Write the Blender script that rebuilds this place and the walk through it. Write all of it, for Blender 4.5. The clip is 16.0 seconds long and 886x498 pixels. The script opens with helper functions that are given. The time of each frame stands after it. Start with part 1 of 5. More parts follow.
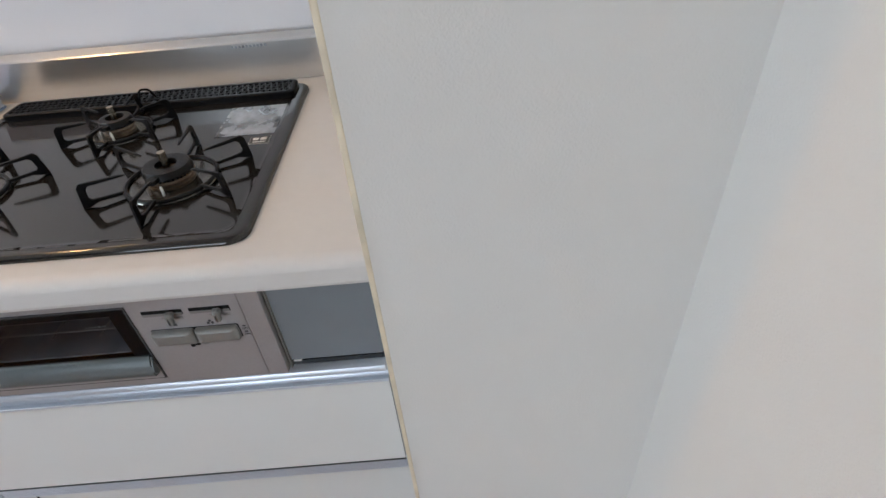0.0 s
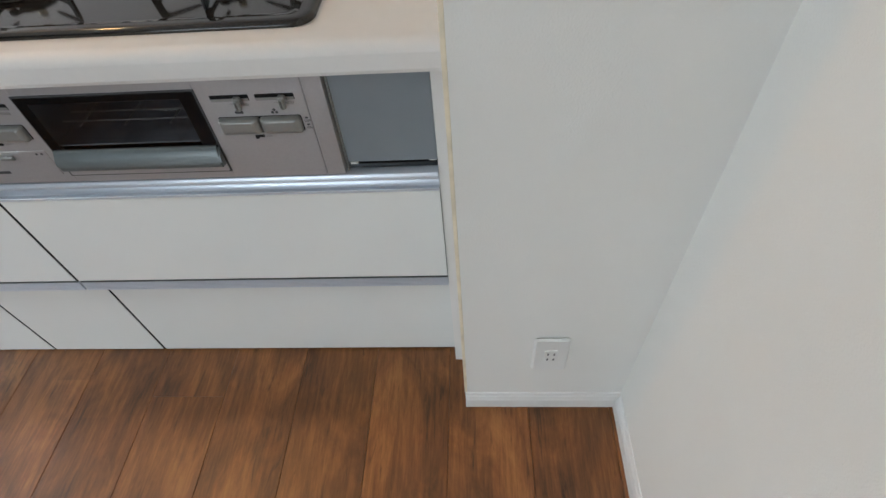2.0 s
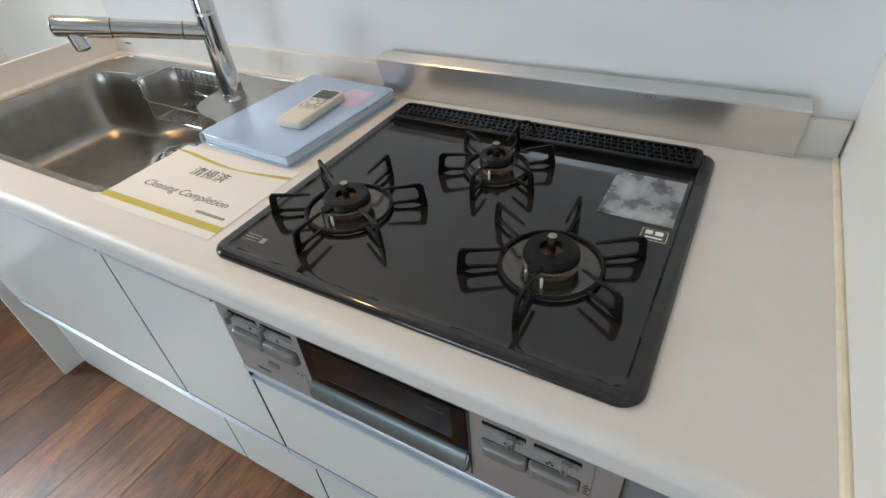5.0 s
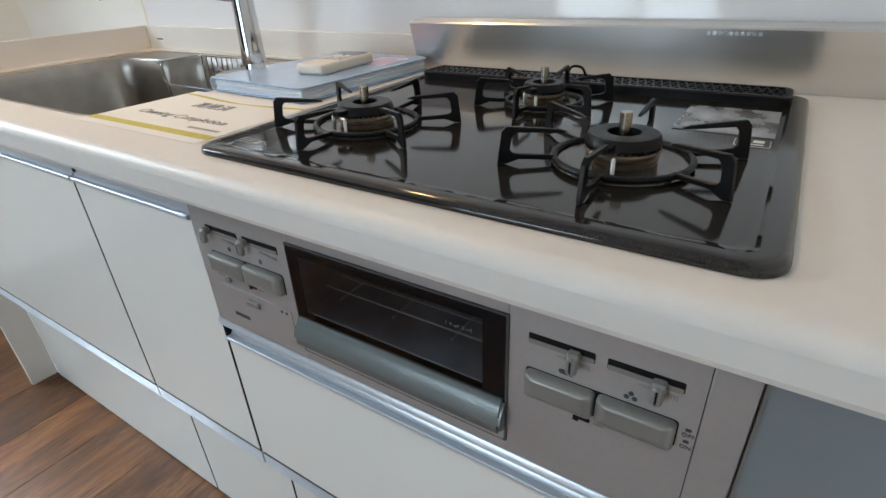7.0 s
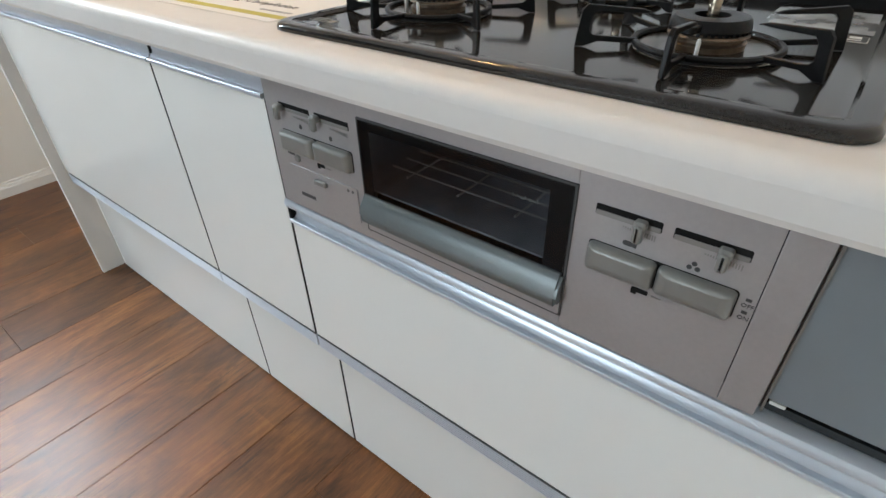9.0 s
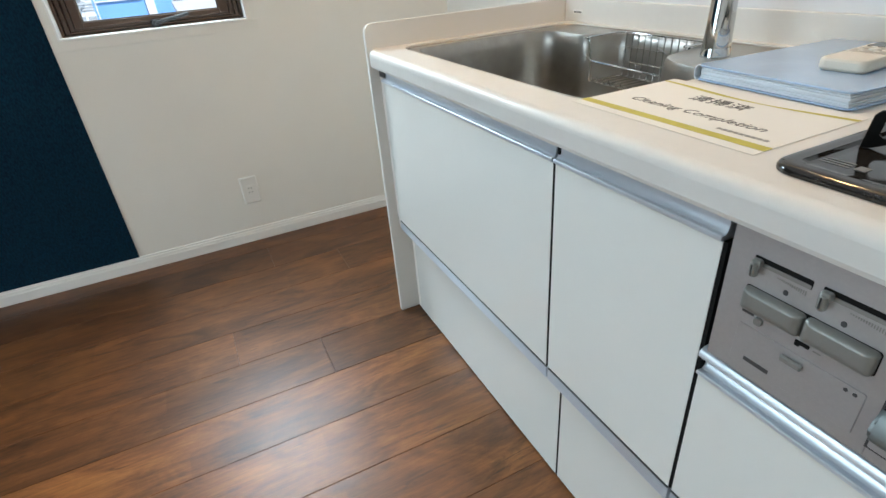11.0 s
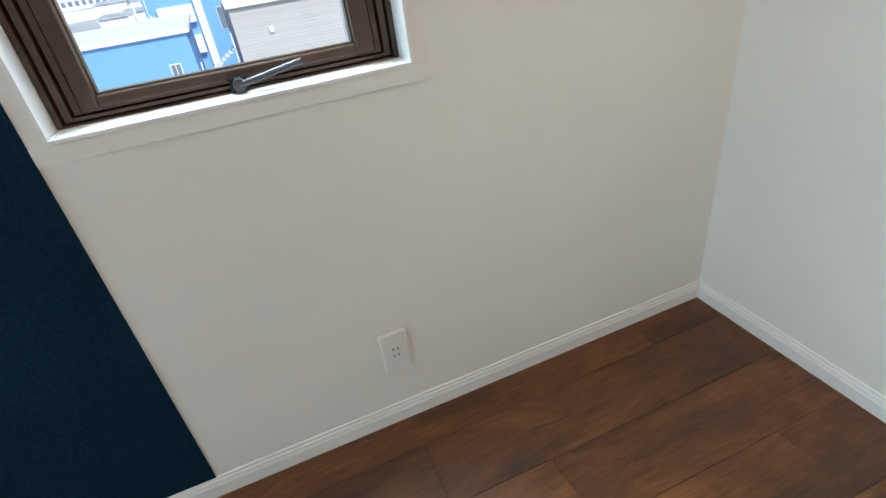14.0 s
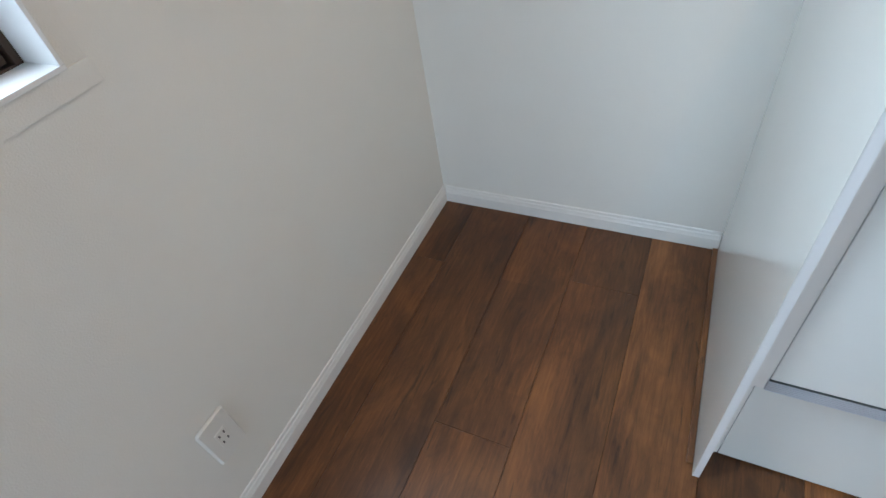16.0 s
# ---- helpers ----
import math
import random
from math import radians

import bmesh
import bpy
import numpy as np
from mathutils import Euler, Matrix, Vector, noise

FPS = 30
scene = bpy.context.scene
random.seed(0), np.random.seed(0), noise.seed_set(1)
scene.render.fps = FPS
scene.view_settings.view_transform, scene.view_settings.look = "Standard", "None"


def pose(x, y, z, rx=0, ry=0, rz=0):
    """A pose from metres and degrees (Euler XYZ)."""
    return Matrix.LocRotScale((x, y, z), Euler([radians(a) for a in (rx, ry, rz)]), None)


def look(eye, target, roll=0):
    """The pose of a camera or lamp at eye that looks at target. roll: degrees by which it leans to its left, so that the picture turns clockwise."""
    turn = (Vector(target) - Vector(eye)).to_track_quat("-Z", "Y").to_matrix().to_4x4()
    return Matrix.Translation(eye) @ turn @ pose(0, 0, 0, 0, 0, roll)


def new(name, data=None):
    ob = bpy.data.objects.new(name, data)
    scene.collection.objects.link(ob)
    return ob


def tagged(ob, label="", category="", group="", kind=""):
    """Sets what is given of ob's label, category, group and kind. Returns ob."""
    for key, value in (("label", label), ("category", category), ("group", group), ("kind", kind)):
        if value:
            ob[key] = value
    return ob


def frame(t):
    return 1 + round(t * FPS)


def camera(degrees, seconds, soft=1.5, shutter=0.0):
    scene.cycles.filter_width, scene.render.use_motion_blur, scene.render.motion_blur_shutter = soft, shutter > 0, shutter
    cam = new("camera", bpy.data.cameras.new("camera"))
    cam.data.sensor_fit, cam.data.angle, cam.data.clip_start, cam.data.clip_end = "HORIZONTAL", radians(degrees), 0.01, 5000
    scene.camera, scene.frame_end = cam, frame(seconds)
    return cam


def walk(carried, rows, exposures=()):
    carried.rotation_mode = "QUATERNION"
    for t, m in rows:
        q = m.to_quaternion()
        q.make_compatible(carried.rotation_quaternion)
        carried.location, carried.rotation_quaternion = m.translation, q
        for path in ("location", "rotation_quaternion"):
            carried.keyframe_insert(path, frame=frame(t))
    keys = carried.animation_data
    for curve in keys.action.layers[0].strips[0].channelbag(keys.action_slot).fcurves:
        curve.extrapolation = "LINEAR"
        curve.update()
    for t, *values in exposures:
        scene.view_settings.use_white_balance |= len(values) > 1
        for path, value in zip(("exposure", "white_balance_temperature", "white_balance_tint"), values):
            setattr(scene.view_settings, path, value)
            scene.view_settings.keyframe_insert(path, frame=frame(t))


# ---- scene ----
cam = camera(81.1, 16.0)
PATH = [
    (0, (0.114, -0.503, 1.234), (0.098, 1.059, -0.015), -5.2),
    (0.5, (0.091, -0.562, 1.168), (0.068, 0.845, -0.253), -4.8),
    (1, (0.087, -0.581, 1.151), (0.023, 0.701, -0.383), -5.3),
    (1.5, (0.083, -0.588, 1.152), (-0.007, 0.67, -0.4), -5.5),
    (2, (0.066, -0.606, 1.158), (-0.067, 0.676, -0.372), -5.6),
    (2.5, (-0.015, -0.615, 1.184), (-0.298, 0.681, -0.312), -6.0),
    (2.9, (-0.096, -0.533, 1.191), (-0.568, 0.772, -0.249), -6.5),
    (3, (-0.107, -0.472, 1.212), (-0.632, 0.774, -0.261), -6.6),
    (3.5, (-0.142, -0.315, 1.266), (-0.8, 0.863, -0.21), -6.0),
    (4, (-0.126, -0.307, 1.327), (-0.862, 0.898, -0.089), -5.7),
    (4.2, (-0.122, -0.307, 1.343), (-0.884, 0.913, -0.046), -5.6),
    (6.3, (-0.168, -0.3, 1.117), (-1.106, 1.155, 0.114), -4.7),
    (6.5, (-0.17, -0.304, 1.086), (-1.12, 1.162, 0.112), -4.5),
    (7, (-0.165, -0.316, 1.032), (-1.143, 1.142, 0.074), -2.6),
    (7.5, (-0.162, -0.333, 0.998), (-1.155, 1.097, 0.016), -1.8),
    (8, (-0.158, -0.342, 0.978), (-1.139, 1.034, -0.092), -1.2),
    (8.2, (-0.157, -0.343, 0.974), (-1.135, 1.015, -0.121), -0.9),
    (10.3, (-0.25, -0.447, 1.028), (-1.623, 0.499, -0.078), -4.5),
    (10.5, (-0.283, -0.456, 1.032), (-1.741, 0.398, -0.038), -4.8),
    (11, (-0.441, -0.468, 1.059), (-2.027, 0.236, 0.065), -4.7),
    (11.5, (-0.622, -0.479, 1.138), (-2.25, 0.211, 0.203), -4.1),
    (12, (-0.788, -0.48, 1.168), (-2.471, 0.152, 0.29), -4.6),
    (12.5, (-1.054, -0.454, 1.172), (-2.785, 0.048, 0.306), -4.8),
    (13, (-1.267, -0.481, 1.15), (-3.022, -0.111, 0.266), -5.0),
    (13.5, (-1.522, -0.54, 1.14), (-3.251, -0.118, 0.227), -5.6),
    (14, (-1.707, -0.517, 1.102), (-3.32, 0.022, 0.051), -8.3),
    (14.5, (-1.902, -0.451, 1.1), (-3.298, 0.231, -0.161), -10.7),
    (15, (-1.981, -0.461, 1.097), (-3.1, 0.462, -0.279), -10.9),
    (15.5, (-2.014, -0.505, 1.112), (-2.848, 0.619, -0.316), -9.6),
    (16, (-2.0, -0.536, 1.11), (-2.743, 0.673, -0.299), -10.9),
]
EXPOSURES = [(0.0, -0.12, 6200, 15), (0.6, -0.14, 6250, 13), (1.0, -0.17, 6270, 12), (2.0, -0.18, 6300, 11), (3.0, -0.08, 6200, 10), (3.5, -0.08, 5930, 7), (4.2, -0.06, 5880, 6), (6.5, -0.13, 6050, 8), (8.2, 0.02, 6150, 9), (10.5, 0.07, 6380, 10), (11.0, 0.0, 5980, 4), (11.5, -0.13, 5970, 4), (12.2, -0.32, 6100, 5), (13.0, -0.21, 6400, 8), (13.5, -0.09, 5830, 2), (14.0, -0.12, 5880, 5), (14.5, -0.15, 5800, 10), (15.0, -0.08, 5500, 7), (15.5, -0.23, 5500, 7), (16.0, -0.26, 5620, 8)]
walk(cam, [(t, look(eye, target, roll)) for t, eye, target, roll in PATH], EXPOSURES)


# ---- world and light ----
world = bpy.data.worlds.new("sky")
scene.world = world
world.use_nodes = True
wn = world.node_tree
sky = wn.nodes.new("ShaderNodeTexSky")
sky.sky_type, sky.sun_disc = "NISHITA", False
sky.sun_elevation, sky.sun_rotation = radians(43), radians(71)
wn.links.new(sky.outputs[0], wn.nodes["Background"].inputs[0])
wn.nodes["Background"].inputs[1].default_value = 0.15


def lamp(name, kind, m, energy, colour, size=None, size_y=None):
    data = bpy.data.lights.new(name, kind)
    data.energy, data.color = energy, colour
    if kind == "AREA":
        data.shape, data.size = ("RECTANGLE", size) if size_y else ("DISK", size)
        if size_y:
            data.size_y = size_y
    ob = new(name, data)
    ob.matrix_world = m
    return ob


sun = lamp("sun", "SUN", look((10, 14, 40), (-30, 0, 0)), 5.0, (1.0, 0.96, 0.92))
sun.data.angle = radians(0.5)
# daylight entering by the balcony window behind the walker and by the upper part of the kitchen window
lamp("balcony_daylight", "AREA", look((-1.66, -4.16, 0.92), (-1.4, -1.4, -0.3)), 51.5, (0.84, 0.94, 1.0), 1.55, 1.65)
lamp("window_daylight", "AREA", look((-2.88, -0.51, 1.66), (0, -0.51, 0.2)), 22, (0.84, 0.95, 1.0), 0.44, 0.5)
lamp("downlight_glow", "AREA", look((-1.42, 0.2, 2.375), (-1.42, 0.2, 0)), 10, (1.0, 0.56, 0.22), 0.1)


# ---- materials ----
def material(name, colour, rough=0.5, metal=0.0, vary=0.06, scale=6.0, grain=0.0, grain_scale=200.0, coat=0.0, stretch=(1, 1, 1), spec=0.5, rough_vary=0.0, brushed=None):
    m = bpy.data.materials.new(name)
    m.use_nodes = True
    nt = m.node_tree
    p = nt.nodes["Principled BSDF"]
    p.inputs["Roughness"].default_value, p.inputs["Metallic"].default_value = rough, metal
    p.inputs["Coat Weight"].default_value, p.inputs["Coat Roughness"].default_value = coat, 0.06
    p.inputs["Specular IOR Level"].default_value = spec
    tc = nt.nodes.new("ShaderNodeTexCoord")
    mp = nt.nodes.new("ShaderNodeMapping")
    mp.inputs["Scale"].default_value = stretch
    nt.links.new(tc.outputs["Object"], mp.inputs[0])
    n = nt.nodes.new("ShaderNodeTexNoise")
    n.inputs["Scale"].default_value, n.inputs["Detail"].default_value = scale, 5
    nt.links.new(mp.outputs[0], n.inputs["Vector"])
    r = nt.nodes.new("ShaderNodeMapRange")
    r.inputs[1].default_value, r.inputs[2].default_value = 0.3, 0.7
    r.inputs[3].default_value, r.inputs[4].default_value = 1 - vary, 1 + vary
    nt.links.new(n.outputs["Fac"], r.inputs[0])
    mul = nt.nodes.new("ShaderNodeVectorMath")
    mul.operation = "SCALE"
    mul.inputs[0].default_value = colour[:3]
    nt.links.new(r.outputs[0], mul.inputs["Scale"])
    nt.links.new(mul.outputs[0], p.inputs["Base Color"])
    if rough_vary:
        rr = nt.nodes.new("ShaderNodeMapRange")
        rr.inputs[1].default_value, rr.inputs[2].default_value = 0.3, 0.7
        rr.inputs[3].default_value, rr.inputs[4].default_value = rough - rough_vary, rough + rough_vary
        nt.links.new(n.outputs["Fac"], rr.inputs[0])
        nt.links.new(rr.outputs[0], p.inputs["Roughness"])
    if brushed:
        # reflections smear square to the brush marks
        way = nt.nodes.new("ShaderNodeCombineXYZ")
        for i in range(3):
            way.inputs[i].default_value = brushed[i]
        p.inputs["Anisotropic"].default_value = 0.9
        nt.links.new(way.outputs[0], p.inputs["Tangent"])
    if grain:
        g = nt.nodes.new("ShaderNodeTexNoise")
        g.inputs["Scale"].default_value, g.inputs["Detail"].default_value = grain_scale, 3
        nt.links.new(mp.outputs[0], g.inputs["Vector"])
        b = nt.nodes.new("ShaderNodeBump")
        b.inputs["Strength"].default_value, b.inputs["Distance"].default_value = grain, 0.002
        nt.links.new(g.outputs["Fac"], b.inputs["Height"])
        nt.links.new(b.outputs[0], p.inputs["Normal"])
    return m


def wood_material():
    m = material("walnut_floor", (0.2, 0.08, 0.03), 0.3, coat=0.3, spec=0.36)
    m.node_tree.nodes["Principled BSDF"].inputs["Coat Roughness"].default_value = 0.36
    nt = m.node_tree
    p = nt.nodes["Principled BSDF"]
    tc = nt.nodes.new("ShaderNodeTexCoord")
    info = nt.nodes.new("ShaderNodeObjectInfo")
    shift = nt.nodes.new("ShaderNodeVectorMath")
    shift.operation = "MULTIPLY_ADD"
    comb = nt.nodes.new("ShaderNodeCombineXYZ")
    for i in range(3):
        nt.links.new(info.outputs["Random"], comb.inputs[i])
    shift.inputs[1].default_value = (37, 53, 11)
    nt.links.new(comb.outputs[0], shift.inputs[0])
    nt.links.new(tc.outputs["Object"], shift.inputs[2])

    def noise_at(scale, stretch, detail=6, rough=0.6, warp=0.0):
        mp = nt.nodes.new("ShaderNodeMapping")
        mp.inputs["Scale"].default_value = stretch
        nt.links.new(shift.outputs[0], mp.inputs[0])
        n = nt.nodes.new("ShaderNodeTexNoise")
        n.inputs["Scale"].default_value, n.inputs["Detail"].default_value, n.inputs["Roughness"].default_value = scale, detail, rough
        n.inputs["Distortion"].default_value = warp
        nt.links.new(mp.outputs[0], n.inputs["Vector"])
        return n

    broad = noise_at(5.5, (1.6, 0.6, 1), 6, 0.64, 0.9)
    cracks = noise_at(19, (2.6, 0.3, 1), 5, 0.6, 0.9)
    fine = noise_at(34, (3.4, 0.22, 1), 9, 0.78, 0.5)
    streak = noise_at(9, (2.4, 0.42, 1), 6, 0.68, 0.9)
    knots = noise_at(6.5, (1.9, 0.6, 1), 5, 0.62, 1.0)
    ramp = nt.nodes.new("ShaderNodeValToRGB")
    e = ramp.color_ramp.elements
    e[0].position, e[0].color = 0.37, (0.05, 0.0195, 0.007, 1)
    e[1].position, e[1].color = 0.635, (0.33, 0.139, 0.042, 1)
    mid = ramp.color_ramp.elements.new(0.5)
    mid.color = (0.172, 0.067, 0.0205, 1)
    mixv = nt.nodes.new("ShaderNodeMix")
    mixv.inputs[0].default_value = 0.4
    mixs = nt.nodes.new("ShaderNodeMix")
    mixs.inputs[0].default_value = 0.28
    nt.links.new(broad.outputs["Fac"], mixs.inputs[2])
    nt.links.new(streak.outputs["Fac"], mixs.inputs[3])
    nt.links.new(mixs.outputs[0], mixv.inputs[2])
    nt.links.new(fine.outputs["Fac"], mixv.inputs[3])
    nt.links.new(mixv.outputs[0], ramp.inputs[0])
    dark = nt.nodes.new("ShaderNodeMapRange")
    dark.inputs[1].default_value, dark.inputs[2].default_value = 0.54, 0.67
    dark.inputs[3].default_value, dark.inputs[4].default_value = 0.0, 0.6
    mixd = nt.nodes.new("ShaderNodeMix")
    mixd.inputs[0].default_value = 0.22
    nt.links.new(knots.outputs["Fac"], mixd.inputs[2])
    nt.links.new(fine.outputs["Fac"], mixd.inputs[3])
    nt.links.new(mixd.outputs[0], dark.inputs[0])
    mixc = nt.nodes.new("ShaderNodeMix")
    mixc.data_type = "RGBA"
    nt.links.new(dark.outputs[0], mixc.inputs["Factor"])
    nt.links.new(ramp.outputs[0], mixc.inputs[6])
    mixc.inputs[7].default_value = (0.028, 0.0125, 0.0055, 1)
    crack = nt.nodes.new("ShaderNodeMapRange")
    crack.inputs[1].default_value, crack.inputs[2].default_value = 0.62, 0.68
    crack.inputs[3].default_value, crack.inputs[4].default_value = 0.0, 0.55
    nt.links.new(cracks.outputs["Fac"], crack.inputs[0])
    mixk = nt.nodes.new("ShaderNodeMix")
    mixk.data_type = "RGBA"
    nt.links.new(crack.outputs[0], mixk.inputs["Factor"])
    nt.links.new(mixc.outputs[2], mixk.inputs[6])
    mixk.inputs[7].default_value = (0.02, 0.01, 0.006, 1)
    tone = nt.nodes.new("ShaderNodeMapRange")
    tone.inputs[3].default_value, tone.inputs[4].default_value = 0.92, 1.08
    nt.links.new(info.outputs["Random"], tone.inputs[0])
    mul = nt.nodes.new("ShaderNodeVectorMath")
    mul.operation = "SCALE"
    nt.links.new(mixk.outputs[2], mul.inputs[0])
    nt.links.new(tone.outputs[0], mul.inputs["Scale"])
    # object colour brings each board's tone and its painted-in shade
    tone_shade = nt.nodes.new("ShaderNodeVectorMath")
    tone_shade.operation = "MULTIPLY"
    # two printed strips to a board, each broken into lengths of its own tone
    axes = nt.nodes.new("ShaderNodeSeparateXYZ")
    nt.links.new(tc.outputs["Object"], axes.inputs[0])

    def calc(kind, a, c):
        n = nt.nodes.new("ShaderNodeMath")
        n.operation = kind
        for k, v in enumerate((a, c)):
            if isinstance(v, (int, float)):
                n.inputs[k].default_value = v
            elif v is not None:
                nt.links.new(v, n.inputs[k])
        return n.outputs[0]

    half = calc("GREATER_THAN", axes.outputs[0], 0.004)
    slide = calc("ADD", calc("MULTIPLY", half, 0.41), calc("MULTIPLY", info.outputs["Random"], 3.7))
    length = calc("FLOOR", calc("ADD", calc("MULTIPLY", axes.outputs[1], 1.25), slide), None)
    cell = nt.nodes.new("ShaderNodeCombineXYZ")
    nt.links.new(half, cell.inputs[0])
    nt.links.new(length, cell.inputs[1])
    nt.links.new(info.outputs["Random"], cell.inputs[2])
    pick = nt.nodes.new("ShaderNodeTexWhiteNoise")
    nt.links.new(cell.outputs[0], pick.inputs["Vector"])
    strip = nt.nodes.new("ShaderNodeMapRange")
    strip.inputs[3].default_value, strip.inputs[4].default_value = 0.85, 1.15
    nt.links.new(pick.outputs["Value"], strip.inputs[0])
    toned = nt.nodes.new("ShaderNodeVectorMath")
    toned.operation = "SCALE"
    nt.links.new(mul.outputs[0], toned.inputs[0])
    nt.links.new(strip.outputs[0], toned.inputs["Scale"])
    nt.links.new(toned.outputs[0], tone_shade.inputs[0])
    nt.links.new(info.outputs["Color"], tone_shade.inputs[1])
    nt.links.new(tone_shade.outputs[0], p.inputs["Base Color"])
    rr = nt.nodes.new("ShaderNodeMapRange")
    rr.inputs[3].default_value, rr.inputs[4].default_value = 0.34, 0.52
    nt.links.new(fine.outputs["Fac"], rr.inputs[0])
    nt.links.new(rr.outputs[0], p.inputs["Roughness"])
    b = nt.nodes.new("ShaderNodeBump")
    b.inputs["Strength"].default_value, b.inputs["Distance"].default_value = 0.045, 0.001
    nt.links.new(fine.outputs["Fac"], b.inputs["Height"])
    nt.links.new(b.outputs[0], p.inputs["Normal"])
    return m


def glass_material(name, tint=(1, 1, 1), rough=0.0, ior=1.45):
    m = bpy.data.materials.new(name)
    m.use_nodes = True
    p = m.node_tree.nodes["Principled BSDF"]
    p.inputs["Base Color"].default_value = (*tint, 1)
    p.inputs["Transmission Weight"].default_value, p.inputs["Roughness"].default_value, p.inputs["IOR"].default_value = 1.0, rough, ior
    return m


WOOD = wood_material()
PAPER_WALL = material("white_wallpaper", (0.775, 0.768, 0.725), 0.85, vary=0.025, scale=2, grain=0.28, grain_scale=420)
NAVY_WALL = material("navy_wallpaper", (0.002, 0.018, 0.036), 0.85, vary=0.4, scale=170, grain=0.8, grain_scale=330, stretch=(1, 1, 0.6), spec=0.12)
CEILING = material("ceiling_paper", (0.82, 0.82, 0.81), 0.9, vary=0.02, scale=3, grain=0.3, grain_scale=300)
TRIM = material("white_trim", (0.81, 0.815, 0.81), 0.4, vary=0.02, scale=9)
SKIRT = material("white_skirting", (0.775, 0.773, 0.75), 0.45, vary=0.02, scale=9)
BEAD = material("cream_sealant", (0.78, 0.70, 0.53), 0.5, vary=0.12, scale=25)
GLOSSY_PANEL = material("glossy_white_panel", (0.74, 0.76, 0.785), 0.07, vary=0.01, scale=2, coat=0.2)
CABINET = material("glossy_white_door", (0.825, 0.84, 0.805), 0.13, vary=0.012, scale=3, coat=0.2)
CREAM = material("cream_board", (0.79, 0.77, 0.73), 0.4, vary=0.02, scale=5)
# near-black: painted shade of gaps and recesses, also the glass's black border
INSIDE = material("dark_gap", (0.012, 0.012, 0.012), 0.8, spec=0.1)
ALU = material("satin_aluminium", (0.64, 0.69, 0.75), 0.32, 0.4, vary=0.04, scale=30, stretch=(0.05, 1, 1))
WORKTOP = material("white_solid_surface", (0.715, 0.70, 0.665), 0.45, vary=0.012, scale=60, coat=0.0, spec=0.4)
GUARD_STEEL = material("guard_steel", (0.74, 0.73, 0.71), 0.3, 1.0, vary=0.05, scale=28, grain=0.03, grain_scale=900, stretch=(0.02, 1, 1), brushed=(0, -0.27, 0.96))
STEEL = material("brushed_steel", (0.66, 0.64, 0.61), 0.33, 1.0, vary=0.08, scale=40, grain=0.1, grain_scale=600, stretch=(0.06, 1, 1))
SINK_STEEL = material("sink_steel", (0.37, 0.35, 0.32), 0.3, 1.0, vary=0.08, scale=30, grain=0.05, grain_scale=500)
CHROME = material("chrome", (0.57, 0.575, 0.58), 0.06, 1.0, vary=0.02)
ENAMEL = material("dark_grey_enamel", (0.0175, 0.0162, 0.015), 0.1, vary=0.12, scale=900, coat=0.15)
ENAMEL_EDGE = material("grey_enamel_edge", (0.03, 0.034, 0.037), 0.09, vary=0.15, scale=700)
IRON = material("black_iron", (0.005, 0.005, 0.0055), 0.34, vary=0.3, scale=200, grain=0.1, grain_scale=900, spec=0.2)
BURNER = material("burner_bronze", (0.16, 0.12, 0.085), 0.35, 0.7, vary=0.25, scale=120)
SAUCER = material("burner_saucer", (0.13, 0.122, 0.11), 0.16, 0.8, vary=0.2, scale=90)
BRASS = material("dull_brass", (0.42, 0.36, 0.28), 0.26, 1.0, vary=0.15, scale=150)
CERAMIC = material("white_ceramic", (0.8, 0.8, 0.76), 0.3)
PANEL_GREY = material("champagne_silver_panel", (0.385, 0.372, 0.368), 0.38, 0.35, vary=0.03, scale=250)
BUTTON_GREY = material("grey_button", (0.25, 0.25, 0.235), 0.34, 0.3, vary=0.03, scale=60)
HANDLE_GREY = material("grey_grill_handle", (0.15, 0.17, 0.17), 0.35, 0.4, vary=0.03, scale=60)
BLACK_GLASS = glass_material("smoked_glass", (0.36, 0.37, 0.39), ior=1.24)
OVEN = material("dark_oven_steel", (0.42, 0.44, 0.46), 0.45, 0.5, vary=0.2, scale=30)
PRINT = material("dark_print", (0.05, 0.05, 0.05), 0.6)
INK = material("grey_ink", (0.11, 0.11, 0.11), 0.7, vary=0.1, scale=200)
GREY_PANEL = material("grey_filler", (0.215, 0.245, 0.265), 0.3, vary=0.03, scale=14)
PAPER = material("white_paper", (0.79, 0.78, 0.74), 0.7, vary=0.01, scale=8)
OLIVE = material("olive_ink", (0.52, 0.46, 0.08), 0.65, vary=0.06, scale=60)
FOLDER_BLUE = material("blue_plastic_cover", (0.38, 0.52, 0.75), 0.14, vary=0.07, scale=9, grain=0.3, grain_scale=14, coat=0.3)
PAGES = material("folder_pages", (0.7, 0.77, 0.85), 0.5, vary=0.1, scale=300, stretch=(0.05, 0.05, 1))
REMOTE = material("beige_plastic", (0.7, 0.66, 0.57), 0.4, vary=0.02, scale=30)
SCREEN = material("remote_screen", (0.06, 0.07, 0.07), 0.2)
STICKER = material("silver_sticker", (0.3, 0.32, 0.335), 0.3, 0.45, vary=0.75, scale=42, rough_vary=0.12, stretch=(1, 0.75, 1))
BRONZE = material("bronze_aluminium", (0.085, 0.053, 0.037), 0.36, 0.4, vary=0.06, scale=20)
LEVER = material("dark_grey_lever", (0.075, 0.08, 0.085), 0.35, 0.3, vary=0.05)
SEAL = material("yellow_brown_seal", (0.13, 0.1, 0.055), 0.6)
